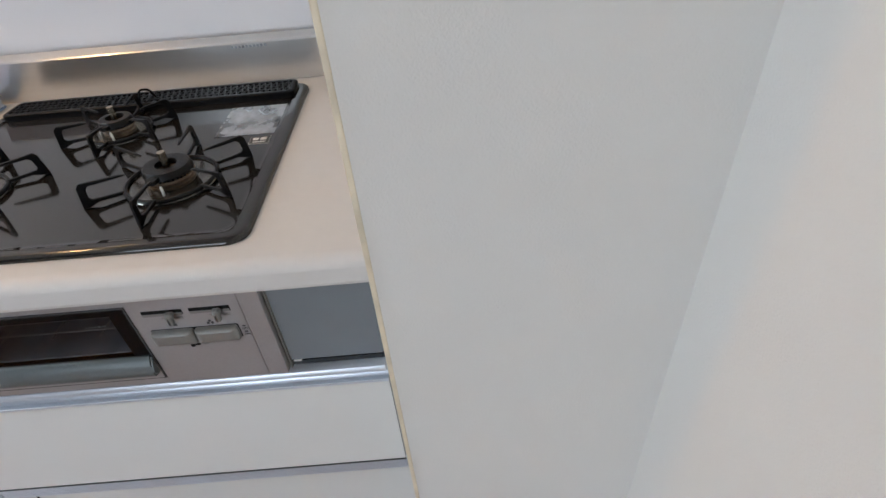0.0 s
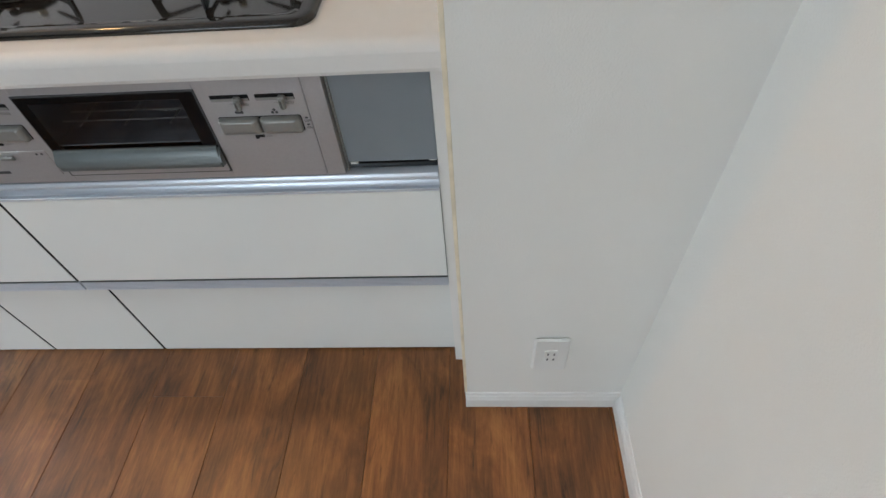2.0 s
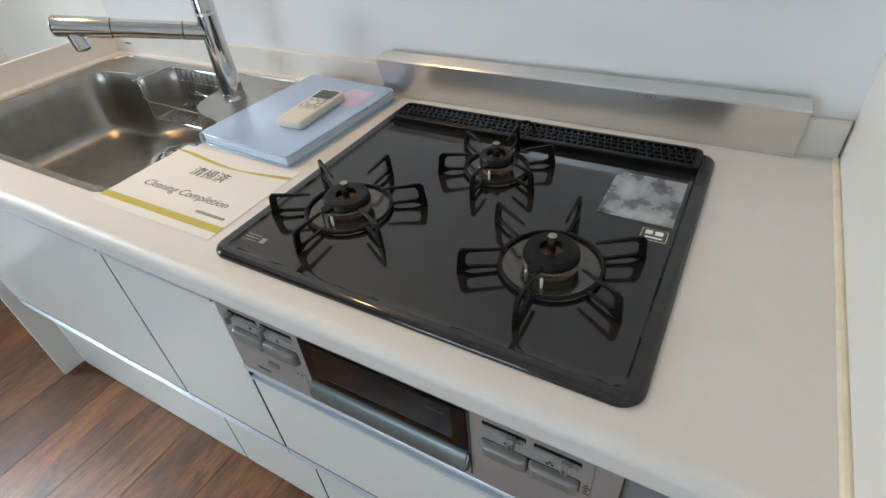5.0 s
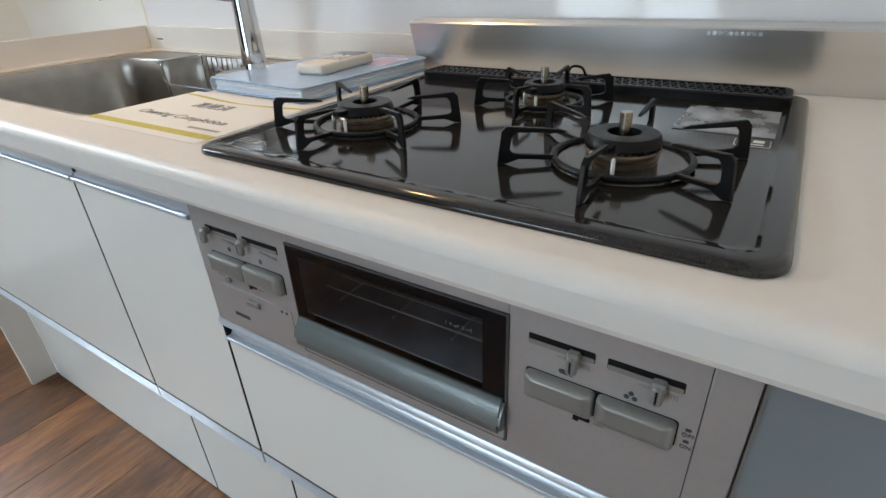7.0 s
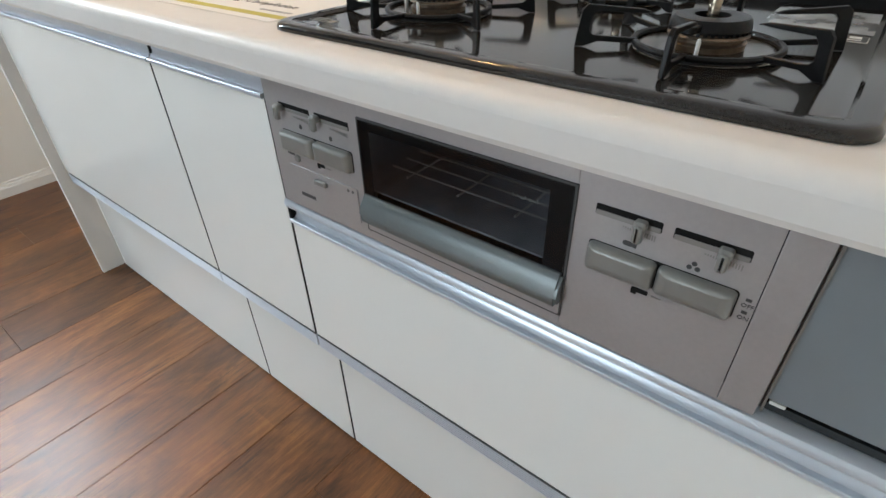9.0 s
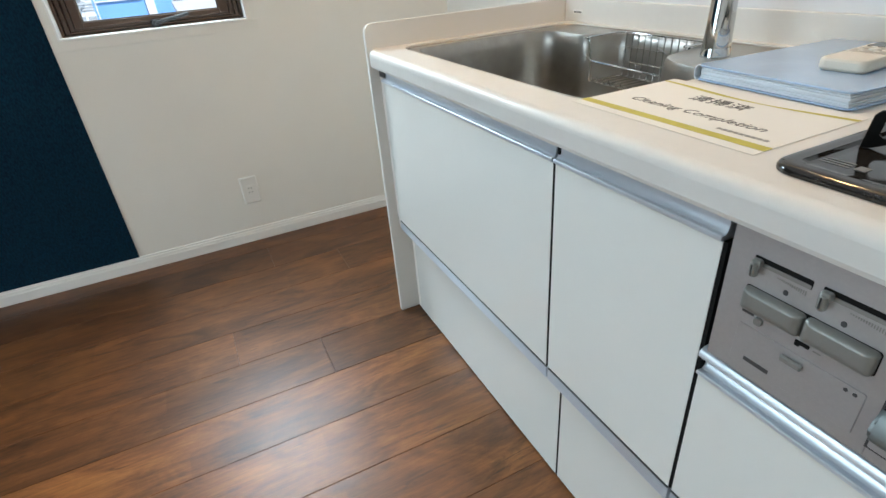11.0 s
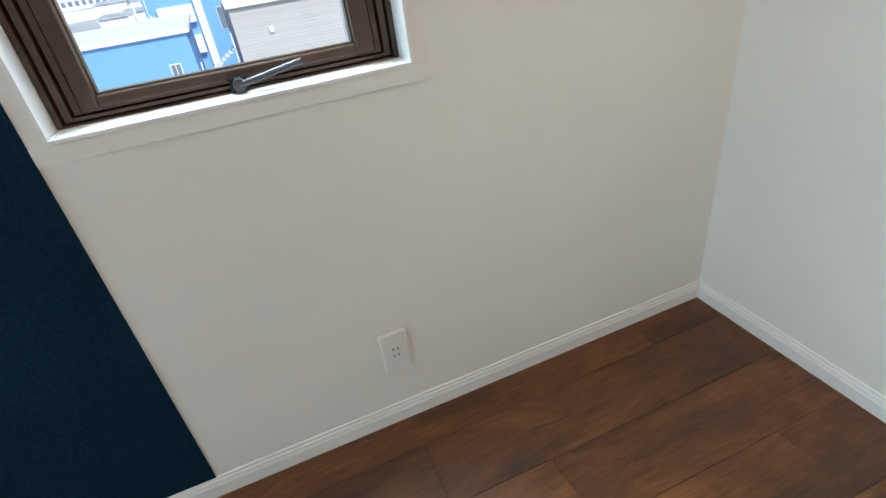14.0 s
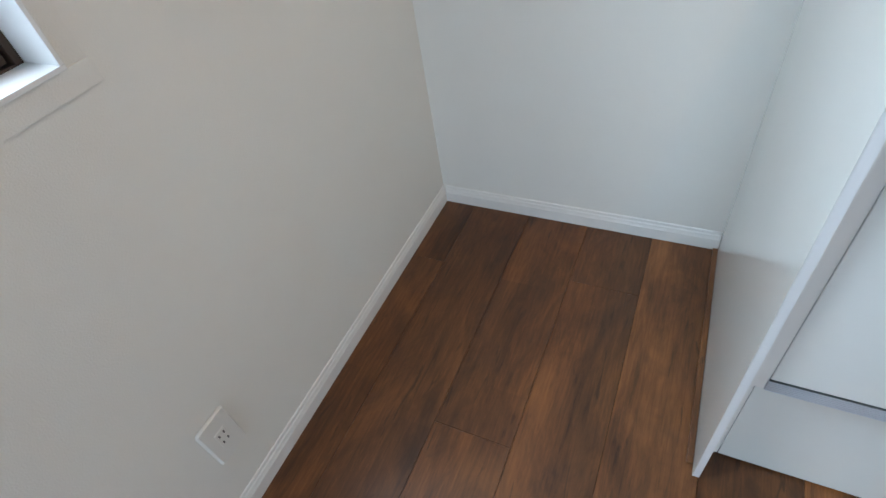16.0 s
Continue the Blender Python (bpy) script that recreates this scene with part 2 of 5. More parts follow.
WINDOW_GLASS = glass_material("window_glass")
SOCKET = material("socket_plastic", (0.75, 0.75, 0.72), 0.35, vary=0.01)
FILM = glass_material("clear_film", (0.97, 0.97, 0.97), 0.04, 1.12)


# ---- mesh helpers ----
origin_of = {}


def shade(me, angle=35):
    me.polygons.foreach_set("use_smooth", [True] * len(me.polygons))
    bm = bmesh.new()
    bm.from_mesh(me)
    for e in bm.edges:
        e.smooth = len(e.link_faces) == 2 and e.calc_face_angle(0) < radians(angle)
    # broad flat faces keep their own normal beside thin rounded edges
    for f in bm.faces:
        near = [g.calc_area() for e in f.edges if e.smooth for g in e.link_faces if g != f]
        if near and f.calc_area() > 4 * sum(near) / len(near):
            f.smooth = False
    bm.to_mesh(me)
    bm.free()


def thing(name, at, label, category, group="", kind=""):
    ob = new(name)
    ob.empty_display_size = 0.05
    ob.location = at
    origin_of[ob.name] = Vector(at)
    return tagged(ob, label, category, group, kind)


def solid(name, bm, mat, at=(0, 0, 0), label="", category="", group="", kind=""):
    """A top-level thing of one mesh; bm is in world metres."""
    bmesh.ops.translate(bm, verts=bm.verts, vec=-Vector(at))
    bmesh.ops.recalc_face_normals(bm, faces=bm.faces)
    me = bpy.data.meshes.new(name)
    bm.to_mesh(me)
    bm.free()
    me.materials.append(mat)
    shade(me)
    ob = new(name, me)
    ob.location = at
    origin_of[ob.name] = Vector(at)
    return tagged(ob, label, category, group, kind)


def part(name, bm, mat, parent, label=""):
    """bm, in world metres, as one mesh under a thing or a part."""
    at = origin_of[parent.name]
    bmesh.ops.translate(bm, verts=bm.verts, vec=-at)
    bmesh.ops.recalc_face_normals(bm, faces=bm.faces)
    me = bpy.data.meshes.new(name)
    bm.to_mesh(me)
    bm.free()
    me.materials.append(mat)
    shade(me)
    ob = new(name, me)
    ob.parent = parent
    origin_of[ob.name] = at
    if label:
        ob["label"] = label
    return ob


def box(x0, x1, y0, y1, z0, z1, bevel=0.0, bm=None, seg=2):
    out = bmesh.new() if bm is None else bm
    tmp = bmesh.new()
    bmesh.ops.create_cube(tmp, size=1)
    for v in tmp.verts:
        v.co = Vector((x0 + (v.co.x + 0.5) * (x1 - x0), y0 + (v.co.y + 0.5) * (y1 - y0), z0 + (v.co.z + 0.5) * (z1 - z0)))
    if bevel:
        bmesh.ops.bevel(tmp, geom=tmp.edges[:], offset=bevel, segments=seg, affect="EDGES", profile=0.5)
    join(out, tmp)
    return out


def join(out, tmp):
    me = bpy.data.meshes.new("tmp")
    tmp.to_mesh(me)
    tmp.free()
    out.from_mesh(me)
    bpy.data.meshes.remove(me)


def loft(loops, cap_start=True, cap_end=True, bm=None, closed=True):
    """Skins a row of point loops of one length."""
    out = bmesh.new() if bm is None else bm
    rows = [[out.verts.new(p) for p in lp] for lp in loops]
    n = len(rows[0])
    for a, b in zip(rows, rows[1:]):
        for i in range(n if closed else n - 1):
            j = (i + 1) % n
            out.faces.new((a[i], a[j], b[j], b[i]))
    if cap_start:
        out.faces.new(rows[0][::-1])
    if cap_end:
        out.faces.new(rows[-1])
    return out


def rounded(x0, x1, y0, y1, r, z, n=6):
    pts = []
    for cx, cy, a in ((x1 - r, y1 - r, 0), (x0 + r, y1 - r, 90), (x0 + r, y0 + r, 180), (x1 - r, y0 + r, 270)):
        for i in range(n + 1):
            t = radians(a + 90 * i / n)
            pts.append((cx + r * math.cos(t), cy + r * math.sin(t), z))
    return pts


def slab(x0, x1, y0, y1, r, z0, z1, edge=0.002, bm=None, n=6):
    """A flat piece with rounded corners and softened rims."""
    e = edge
    return loft([rounded(x0 + e, x1 - e, y0 + e, y1 - e, max(r - e, 0.0005), z0, n), rounded(x0, x1, y0, y1, r, z0 + e, n),
                 rounded(x0, x1, y0, y1, r, z1 - e, n), rounded(x0 + e, x1 - e, y0 + e, y1 - e, max(r - e, 0.0005), z1, n)], bm=bm)


def ring_points(c, r, z, n=32, sx=1, sy=1):
    return [(c[0] + sx * r * math.cos(2 * math.pi * i / n), c[1] + sy * r * math.sin(2 * math.pi * i / n), z) for i in range(n)]


def lathe(c, profile, n=32, bm=None, cap_start=True, cap_end=True):
    """Profile rows of (radius, z) round an upright axis at c."""
    return loft([ring_points(c, max(r, 0.0002), z, n) for r, z in profile], cap_start, cap_end, bm)


def tube(points, r, n=10, bm=None, closed=False, caps=True):
    """A round bar along points."""
    pts = [Vector(p) for p in points]
    loops, m = [], len(pts)
    side = None
    for i, p in enumerate(pts):
        a = pts[(i - 1) % m] if (i or closed) else p
        b = pts[(i + 1) % m] if (i < m - 1 or closed) else p
        d = (b - a).normalized()
        if side is None:
            side = d.orthogonal().normalized()
        side = (side - d * side.dot(d)).normalized()
        up = d.cross(side)
        loops.append([p + (side * math.cos(2 * math.pi * k / n) + up * math.sin(2 * math.pi * k / n)) * r for k in range(n)])
    if closed:
        loops.append(loops[0])
    out = loft(loops, caps and not closed, caps and not closed, bm)
    if closed:
        bmesh.ops.remove_doubles(out, verts=out.verts, dist=1e-6)
    return out


def profile_x(points, x0, x1, bm=None):
    """A section of (y, z) points drawn out along x."""
    return loft([[(x0, y, z) for y, z in points], [(x1, y, z) for y, z in points]], bm=bm)


def profile_y(points, y0, y1, bm=None):
    return loft([[(x, y0, z) for x, z in points], [(x, y1, z) for x, z in points]], bm=bm)


def bend(points, r, n=5):
    """Rounds the corners of an open line."""
    pts = [Vector(p) for p in points]
    out = [pts[0]]
    for a, p, b in zip(pts, pts[1:], pts[2:]):
        u, v = (a - p), (b - p)
        k = min(r, u.length / 2.05, v.length / 2.05)
        s, t = p + u.normalized() * k, p + v.normalized() * k
        for i in range(n + 1):
            f = i / n
            out.append(s * (1 - f) ** 2 + p * 2 * f * (1 - f) + t * f * f)
    return out + [pts[-1]]


def writing(text, size, m, depth=0.0002, shear=0.0, align="CENTER", thin=0.0):
    """Built-in lettering as a mesh, laid out at the pose m."""
    curve = bpy.data.curves.new("lettering", "FONT")
    curve.body, curve.size, curve.extrude, curve.shear = text, size, depth, shear
    curve.offset = -thin * size
    curve.align_x, curve.align_y, curve.resolution_u = align, "CENTER", 2
    ob = bpy.data.objects.new("lettering", curve)
    scene.collection.objects.link(ob)
    bpy.context.view_layer.update()
    me = bpy.data.meshes.new_from_object(ob.evaluated_get(bpy.context.evaluated_depsgraph_get()))
    bm = bmesh.new()
    bm.from_mesh(me)
    bm.transform(m)
    bpy.data.objects.remove(ob)
    bpy.data.curves.remove(curve)
    bpy.data.meshes.remove(me)
    return bm


# ---- plan ----
WEST, EAST, NORTH, SOUTH = -2.672, 0.375, 0.637, -4.25
CEIL, TOP = 2.4, 0.85
WING_X, WING_Y = 0.033, -0.106      # left face and front face of the wing wall
END = -1.843                        # outer face of the counter's end panel
WIN = (-0.817, -0.200, 0.889, 1.98)  # kitchen window's opening: y0, y1, z0, z1


# ---- structure ----
def wall(name, bm, mat, label):
    return solid(name, bm, mat, label=label, category="wall", kind="structure")


b = box(WEST - 0.15, WEST, SOUTH, WIN[0], -0.02, CEIL)
box(WEST - 0.15, WEST, WIN[1], NORTH + 0.15, -0.02, CEIL, bm=b)
box(WEST - 0.15, WEST, WIN[0], WIN[1], -0.02, WIN[2], bm=b)
box(WEST - 0.15, WEST, WIN[0], WIN[1], WIN[3], CEIL, bm=b)
wall("wall_west", b, PAPER_WALL, "white textured wallpaper wall with a window opening")
wall("accent_wallpaper", box(WEST, WEST + 0.003, SOUTH, -0.8435, 0.058, CEIL - 0.002), NAVY_WALL, "dark navy woven wallpaper covering part of wall")
wall("wall_north", box(WEST, 0.6, NORTH, NORTH + 0.15, -0.02, CEIL), PAPER_WALL, "white textured wallpaper wall behind the kitchen counter")
wall("wall_east", box(EAST, EAST + 0.15, SOUTH, NORTH, -0.02, CEIL), PAPER_WALL, "white textured wallpaper side wall")
wall("wing_wall", box(WING_X, EAST, WING_Y, NORTH, -0.02, CEIL), PAPER_WALL, "white wallpapered wing wall beside the kitchen counter")
b = box(WEST, -2.45, SOUTH - 0.15, SOUTH, -0.02, CEIL)
box(-0.75, EAST, SOUTH - 0.15, SOUTH, -0.02, CEIL, bm=b)
box(-2.45, -0.75, SOUTH - 0.15, SOUTH, 2.03, CEIL, bm=b)
wall("wall_south", b, PAPER_WALL, "white textured wallpaper wall with balcony window")
solid("ceiling", box(WEST - 0.15, 0.6, SOUTH - 0.15, NORTH + 0.15, CEIL, CEIL + 0.12), CEILING, label="plain white papered ceiling", category="ceiling", kind="structure")
solid("backsplash", box(END + 0.012, WING_X, NORTH - 0.006, NORTH - 0.0005, 0.908, CEIL - 0.004, 0.0008), GLOSSY_PANEL, label="glossy white kitchen wall panel above the counter", category="wall panel", kind="structure")
solid("trim", box(END + 0.007, END + 0.0115, NORTH - 0.007, NORTH - 0.0005, 0.908, CEIL - 0.004), BEAD, label="cream edge strip of the kitchen wall panel", category="trim", kind="structure")
solid("trim", box(WING_X - 0.0015, WING_X + 0.0045, WING_Y - 0.0015, WING_Y + 0.0045, 0.062, CEIL - 0.004, 0.0015), BEAD, label="cream corner bead on wing wall edge", category="trim", kind="structure")


def skirting_section(t=0.009, h=0.06):
    return [(0, 0), (t, 0), (t, h * 0.6), (t * 0.72, h * 0.68), (t * 0.72, h * 0.8), (t * 0.42, h * 0.86), (t * 0.42, h * 0.97), (t * 0.2, h), (0, h)]


def skirting(name, a, c):
    """Moulded skirting from a to c on the left of the way."""
    a, c = Vector((*a, 0)), Vector((*c, 0))
    d = (c - a).normalized()
    side = Vector((-d.y, d.x, 0))
    loops = [[p + side * u + Vector((0, 0, z)) for u, z in skirting_section()] for p in (a, c)]
    solid(name, loft(loops), SKIRT, label="white moulded skirting board along the wall", category="baseboard", kind="structure")


skirting("baseboard", (WEST, NORTH), (WEST, SOUTH))
skirting("baseboard", (END - 0.002, NORTH), (WEST + 0.009, NORTH))
skirting("baseboard", (EAST, WING_Y), (WING_X, WING_Y))
skirting("baseboard", (EAST, SOUTH), (EAST, WING_Y - 0.009))


solid("trim", box(END - 0.014, END - 0.0005, 0.0, NORTH - 0.0095, 0.0, 0.007, 0.002), WOOD, label="thin walnut floor trim along the counter end", category="trim", kind="structure")


# ---- kitchen window ----
def window_west():
    y0, y1, z0, z1 = WIN
    w = thing("window_1", (WEST, (y0 + y1) / 2, z0), "brown aluminium casement window in a white reveal", "window", kind="structure")
    # casing on the wall
    for n, q in (("casing", (y0 - 0.026, y1 + 0.033, z0 - 0.032, z0)), ("casing", (y0 - 0.026, y0, z0, z1 + 0.03)), ("casing", (y1, y1 + 0.03, z0, z1 + 0.03)), ("casing", (y0, y1, z1, z1 + 0.03))):
        part(n, box(WEST + 0.0003, WEST + (0.003 if q[3] == z0 else 0.0009), *q, 0.0006), PAPER_WALL, w)
    # lining of the reveal
    x0 = WEST - 0.062
    for q in ((y0, y1, z0 - 0.0005, z0 + 0.006), (y0, y1, z1 - 0.006, z1), (y0, y0 + 0.006, z0 + 0.006, z1 - 0.006), (y1 - 0.006, y1, z0 + 0.006, z1 - 0.006)):
        part("reveal", box(x0, WEST + 0.006, *q, 0.0008), TRIM, w, "white painted window reveal")
    # frame in three steps, then the sash
    steps = ((0.006, 0.016, WEST - 0.15, WEST - 0.062), (0.016, 0.021, WEST - 0.15, WEST - 0.085), (0.021, 0.033, WEST - 0.15, WEST - 0.066), (0.033, 0.038, WEST - 0.15, WEST - 0.088), (0.038, 0.050, WEST - 0.15, WEST - 0.070), (0.050, 0.053, WEST - 0.15, WEST - 0.088))
    for i0, i1, xa, xb in steps:
        bm = bmesh.new()
        lo = 0.55
        for q in ((y0 + i0, y0 + i1, z0 + i0 * lo, z1 - i0), (y1 - i1, y1 - i0, z0 + i0 * lo, z1 - i0), (y0 + i1, y1 - i1, z0 + i0 * lo, z0 + i1 * lo), (y0 + i1, y1 - i1, z1 - i1, z1 - i0)):
            box(xa, xb, *q, 0.001, bm)
        part("window_frame", bm, BRONZE, w)
    a0, a1, c0, c1 = y0 + 0.053, y1 - 0.053, z0 + 0.028, z1 - 0.053
    g0, g1, h0, h1 = -0.737, -0.288, 0.934, z1 - 0.09
    bm = bmesh.new()
    for q in ((a0, g0, c0, c1), (g1, a1, c0, c1), (g0, g1, c0, h0), (g0, g1, h1, c1)):
        box(WEST - 0.115, WEST - 0.058, *q, 0.003, bm)
    sash = part("sash", bm, BRONZE, w)
    bm = bmesh.new()
    for q in ((g0, g0 + 0.003, h0, h1), (g1 - 0.003, g1, h0, h1), (g0, g1, h0, h0 + 0.003), (g0, g1, h1 - 0.003, h1)):
        box(WEST - 0.088, WEST - 0.078, *q, 0, bm)
    part("glazing_seal", bm, SEAL, sash)
    pane = part("pane", box(WEST - 0.086, WEST - 0.082, g0, g1, h0, h1), WINDOW_GLASS, sash)
    pane.visible_shadow = False
    # lever handle on the bottom rail
    hy, hz, hx = -0.512, 0.91, WEST - 0.058
    bm = box(hx, hx + 0.012, hy - 0.016, hy + 0.016, hz - 0.014, hz + 0.012, 0.004)
    handle = part("handle_base", bm, IRON, w)
    bm = tube([(hx + 0.01, hy, hz), (hx + 0.028, hy, hz)], 0.011, 16)
    arm = bend([(hx + 0.024, hy, hz), (hx + 0.03, hy + 0.03, hz + 0.006), (hx + 0.026, hy + 0.115, hz + 0.02)], 0.02)
    tube(arm, 0.006, 10, bm)
    part("handle", bm, LEVER, handle, "dark grey window lever")


window_west()


def window_south():
    w = thing("window_2", (-1.6, SOUTH, 0), "tall white-framed balcony sliding window", "window", kind="structure")
    for x0, x1 in ((-2.45, -1.6), (-1.6, -0.75)):
        bm = bmesh.new()
        for q in ((x0, x0 + 0.05, 0.02, 2.03), (x1 - 0.05, x1, 0.02, 2.03)):
            box(q[0], q[1], SOUTH - 0.05, SOUTH - 0.01, q[2], q[3], 0.002, bm)
        box(x0 + 0.05, x1 - 0.05, SOUTH - 0.05, SOUTH - 0.01, 0.02, 0.09, 0.002, bm)
        box(x0 + 0.05, x1 - 0.05, SOUTH - 0.05, SOUTH - 0.01, 1.97, 2.03, 0.002, bm)
        part("window_frame", bm, BRONZE, w)
        part("pane", box(x0 + 0.05, x1 - 0.05, SOUTH - 0.032, SOUTH - 0.028, 0.09, 1.97), WINDOW_GLASS, w).visible_shadow = False


window_south()


# ---- wall sockets ----
def wall_socket(m, label):
    """A double socket in the plane y = 0 of its own pose, facing -y."""
    o = thing("wall_socket", m.translation, label, "wall socket")
    bits = [("plate", slab(-0.035, 0.035, -0.06, 0.06, 0.008, 0, 0.0085, 0.004), SOCKET, None),
            ("insert", slab(-0.0125, 0.0125, -0.021, 0.021, 0.002, 0.008, 0.0098, 0.0005), SOCKET, None)]
    for n, bm, mat, _ in bits:
        bm.transform(m @ pose(0, 0, 0, 90))
        last = part(n, bm, mat, o)
    for sz in (-0.010, 0.010):
        for sx in (-0.006, 0.006):
            bm = box(sx - 0.0014, sx + 0.0014, -0.0103, -0.0090, sz - 0.0035, sz + 0.0035)
            bm.transform(m)
            part("slot", bm, PRINT, last)
    return o


wall_socket(pose(0.204, WING_Y, 0.240), "white plastic double wall socket low on wing wall")
wall_socket(pose(WEST, -0.356, 0.236, 0, 0, 90), "white plastic double wall socket under the window")


# ---- worktop ----
SINK = (-1.792, -1.045, 0.055, 0.602)
worktop = thing("worktop", (-0.9, 0.3, TOP - 0.045), "off-white solid surface kitchen worktop with rounded front edge", "countertop")


def worktop_mesh():
    x0, x1, y0, y1 = END + 0.03, WING_X - 0.003, -0.008, NORTH - 0.001
    bm = bmesh.new()
    outer = [bm.verts.new(p) for p in ((x0, y0, TOP), (x1, y0, TOP), (x1, y1, TOP), (x0, y1, TOP))]
    hole = [bm.verts.new(p) for p in rounded(*SINK, 0.05, TOP, 8)]
    edges = [bm.edges.new((r[i], r[(i + 1) % len(r)])) for r in (outer, hole) for i in range(len(r))]
    bmesh.ops.triangle_fill(bm, use_beauty=True, edges=edges)
    got = bmesh.ops.extrude_face_region(bm, geom=bm.faces[:])
    bmesh.ops.translate(bm, verts=[v for v in got["geom"] if isinstance(v, bmesh.types.BMVert)], vec=(0, 0, -0.02))
    sec = [(-0.008 + 0.0, TOP)]
    for i in range(1, 9):
        a = radians(90 + 90 * i / 8)
        sec.append((-0.008 + 0.016 * math.cos(a), TOP - 0.016 + 0.016 * math.sin(a)))
    sec += [(-0.0235, 0.812), (-0.021, 0.806), (-0.016, 0.804), (0.012, 0.804), (0.012, TOP - 0.02), (-0.008, TOP - 0.02)]
    profile_x(sec, x0, x1, bm)
    bmesh.ops.remove_doubles(bm, verts=bm.verts, dist=1e-5)
    return bm


part("top", worktop_mesh(), WORKTOP, worktop)
part("upstand", box(END + 0.014, WING_X - 0.003, NORTH - 0.02, NORTH - 0.007, TOP - 0.001, 0.911, 0.002), WORKTOP, worktop)
plate = part("nameplate", box(-1.788, -1.747, NORTH - 0.0212, NORTH - 0.0198, 0.871, 0.882, 0.0003), PAPER, worktop, "small white label")
for i in range(6):
    part("print", box(-1.783 + 0.0055 * i, -1.779 + 0.0055 * i, NORTH - 0.0216, NORTH - 0.0211, 0.8742, 0.8792 - 0.001 * (i % 2)), PRINT, plate)
part("end_strip", box(END + 0.0137, END + 0.0302, -0.006, NORTH - 0.0205, 0.806, TOP - 0.0006, 0.002), WORKTOP, worktop, "set-back end strip")
bm = bmesh.new()
tube([(WING_X - 0.004, -0.008, TOP - 0.0005), (WING_X - 0.004, NORTH - 0.02, TOP - 0.0005)], 0.0055, 10, bm)
tube([(WING_X - 0.003, -0.008, TOP - 0.001), (WING_X - 0.003, -0.0185, TOP - 0.006), (WING_X - 0.003, -0.0232, TOP - 0.016), (WING_X - 0.003, -0.0235, 0.806)], 0.0036, 10, bm)
part("sealant", bm, BEAD, worktop, "cream silicone sealant line")

# end panel, rising above the worktop as a side upstand
sec = [(-0.023, 0), (0.636, 0), (0.636, 0.911)]
for i in range(7):
    a = radians(90 + 90 * i / 6)
    sec.append((-0.023 + 0.022 + 0.022 * math.cos(a), 0.911 - 0.022 + 0.022 * math.sin(a)))
panel = thing("end_panel", (END + 0.01, 0.3, 0), "tall white end panel closing the kitchen counter", "side panel")
part("board", profile_x(sec, END + 0.0012, END + 0.0132), CREAM, panel)
part("outer_sheet", profile_x([(y if y > 0.3 else y - 0.0006, z + (0.0006 if z > 0.5 else 0)) for y, z in sec], END, END + 0.0011), CABINET, panel, "white outer facing")
part("front_edging", box(END + 0.0015, END + 0.0125, -0.0238, -0.0232, 0.002, 0.886), TRIM, panel, "pale edging strip")


# ---- cabinets ----
def door_rail(x0, x1, z):
    """Aluminium lip on a door's top edge with the concave grip channel behind it."""
    return profile_x([(0.016, z - 0.002), (-0.003, z - 0.002), (-0.0045, z), (-0.0045, z + 0.0035), (-0.003, z + 0.005), (-0.001, z + 0.0045), (0.002, z + 0.0055), (0.0045, z + 0.009), (0.0055, z + 0.016), (0.005, z + 0.027), (0.003, 0.8035), (0.019, 0.8035), (0.019, z - 0.002)], x0, x1)


def drawer_rail(x0, x1, z):
    """Aluminium lip, groove and a rounded bar above it."""
    return profile_x([(0.016, z - 0.002), (-0.003, z - 0.002), (-0.0045, z), (-0.0045, z + 0.0035), (-0.003, z + 0.0045), (0.000, z + 0.003), (0.005, z + 0.003), (0.009, z + 0.007), (0.011, z + 0.016), (0.0105, z + 0.021), (0.002, z + 0.0225),
                      (-0.004, z + 0.025), (-0.007, z + 0.029), (-0.007, z + 0.034), (-0.0045, z + 0.038), (0.001, z + 0.040), (0.019, z + 0.040), (0.019, z - 0.002)], x0, x1)


def low_rail(x0, x1, z, y=0.0):
    pts = [(y + 0.05, z)]
    for i in range(6):
        pts += [(y + 0.0005, z + 0.0045 * i + 0.0005), (y - 0.001, z + 0.0045 * i + 0.001), (y - 0.001, z + 0.0045 * i + 0.0035), (y + 0.0005, z + 0.0045 * i + 0.004)]
    pts += [(y + 0.004, z + 0.0285), (y + 0.05, z + 0.0285)]
    return profile_x(pts, x0, x1)


LOW_Y = 0.038


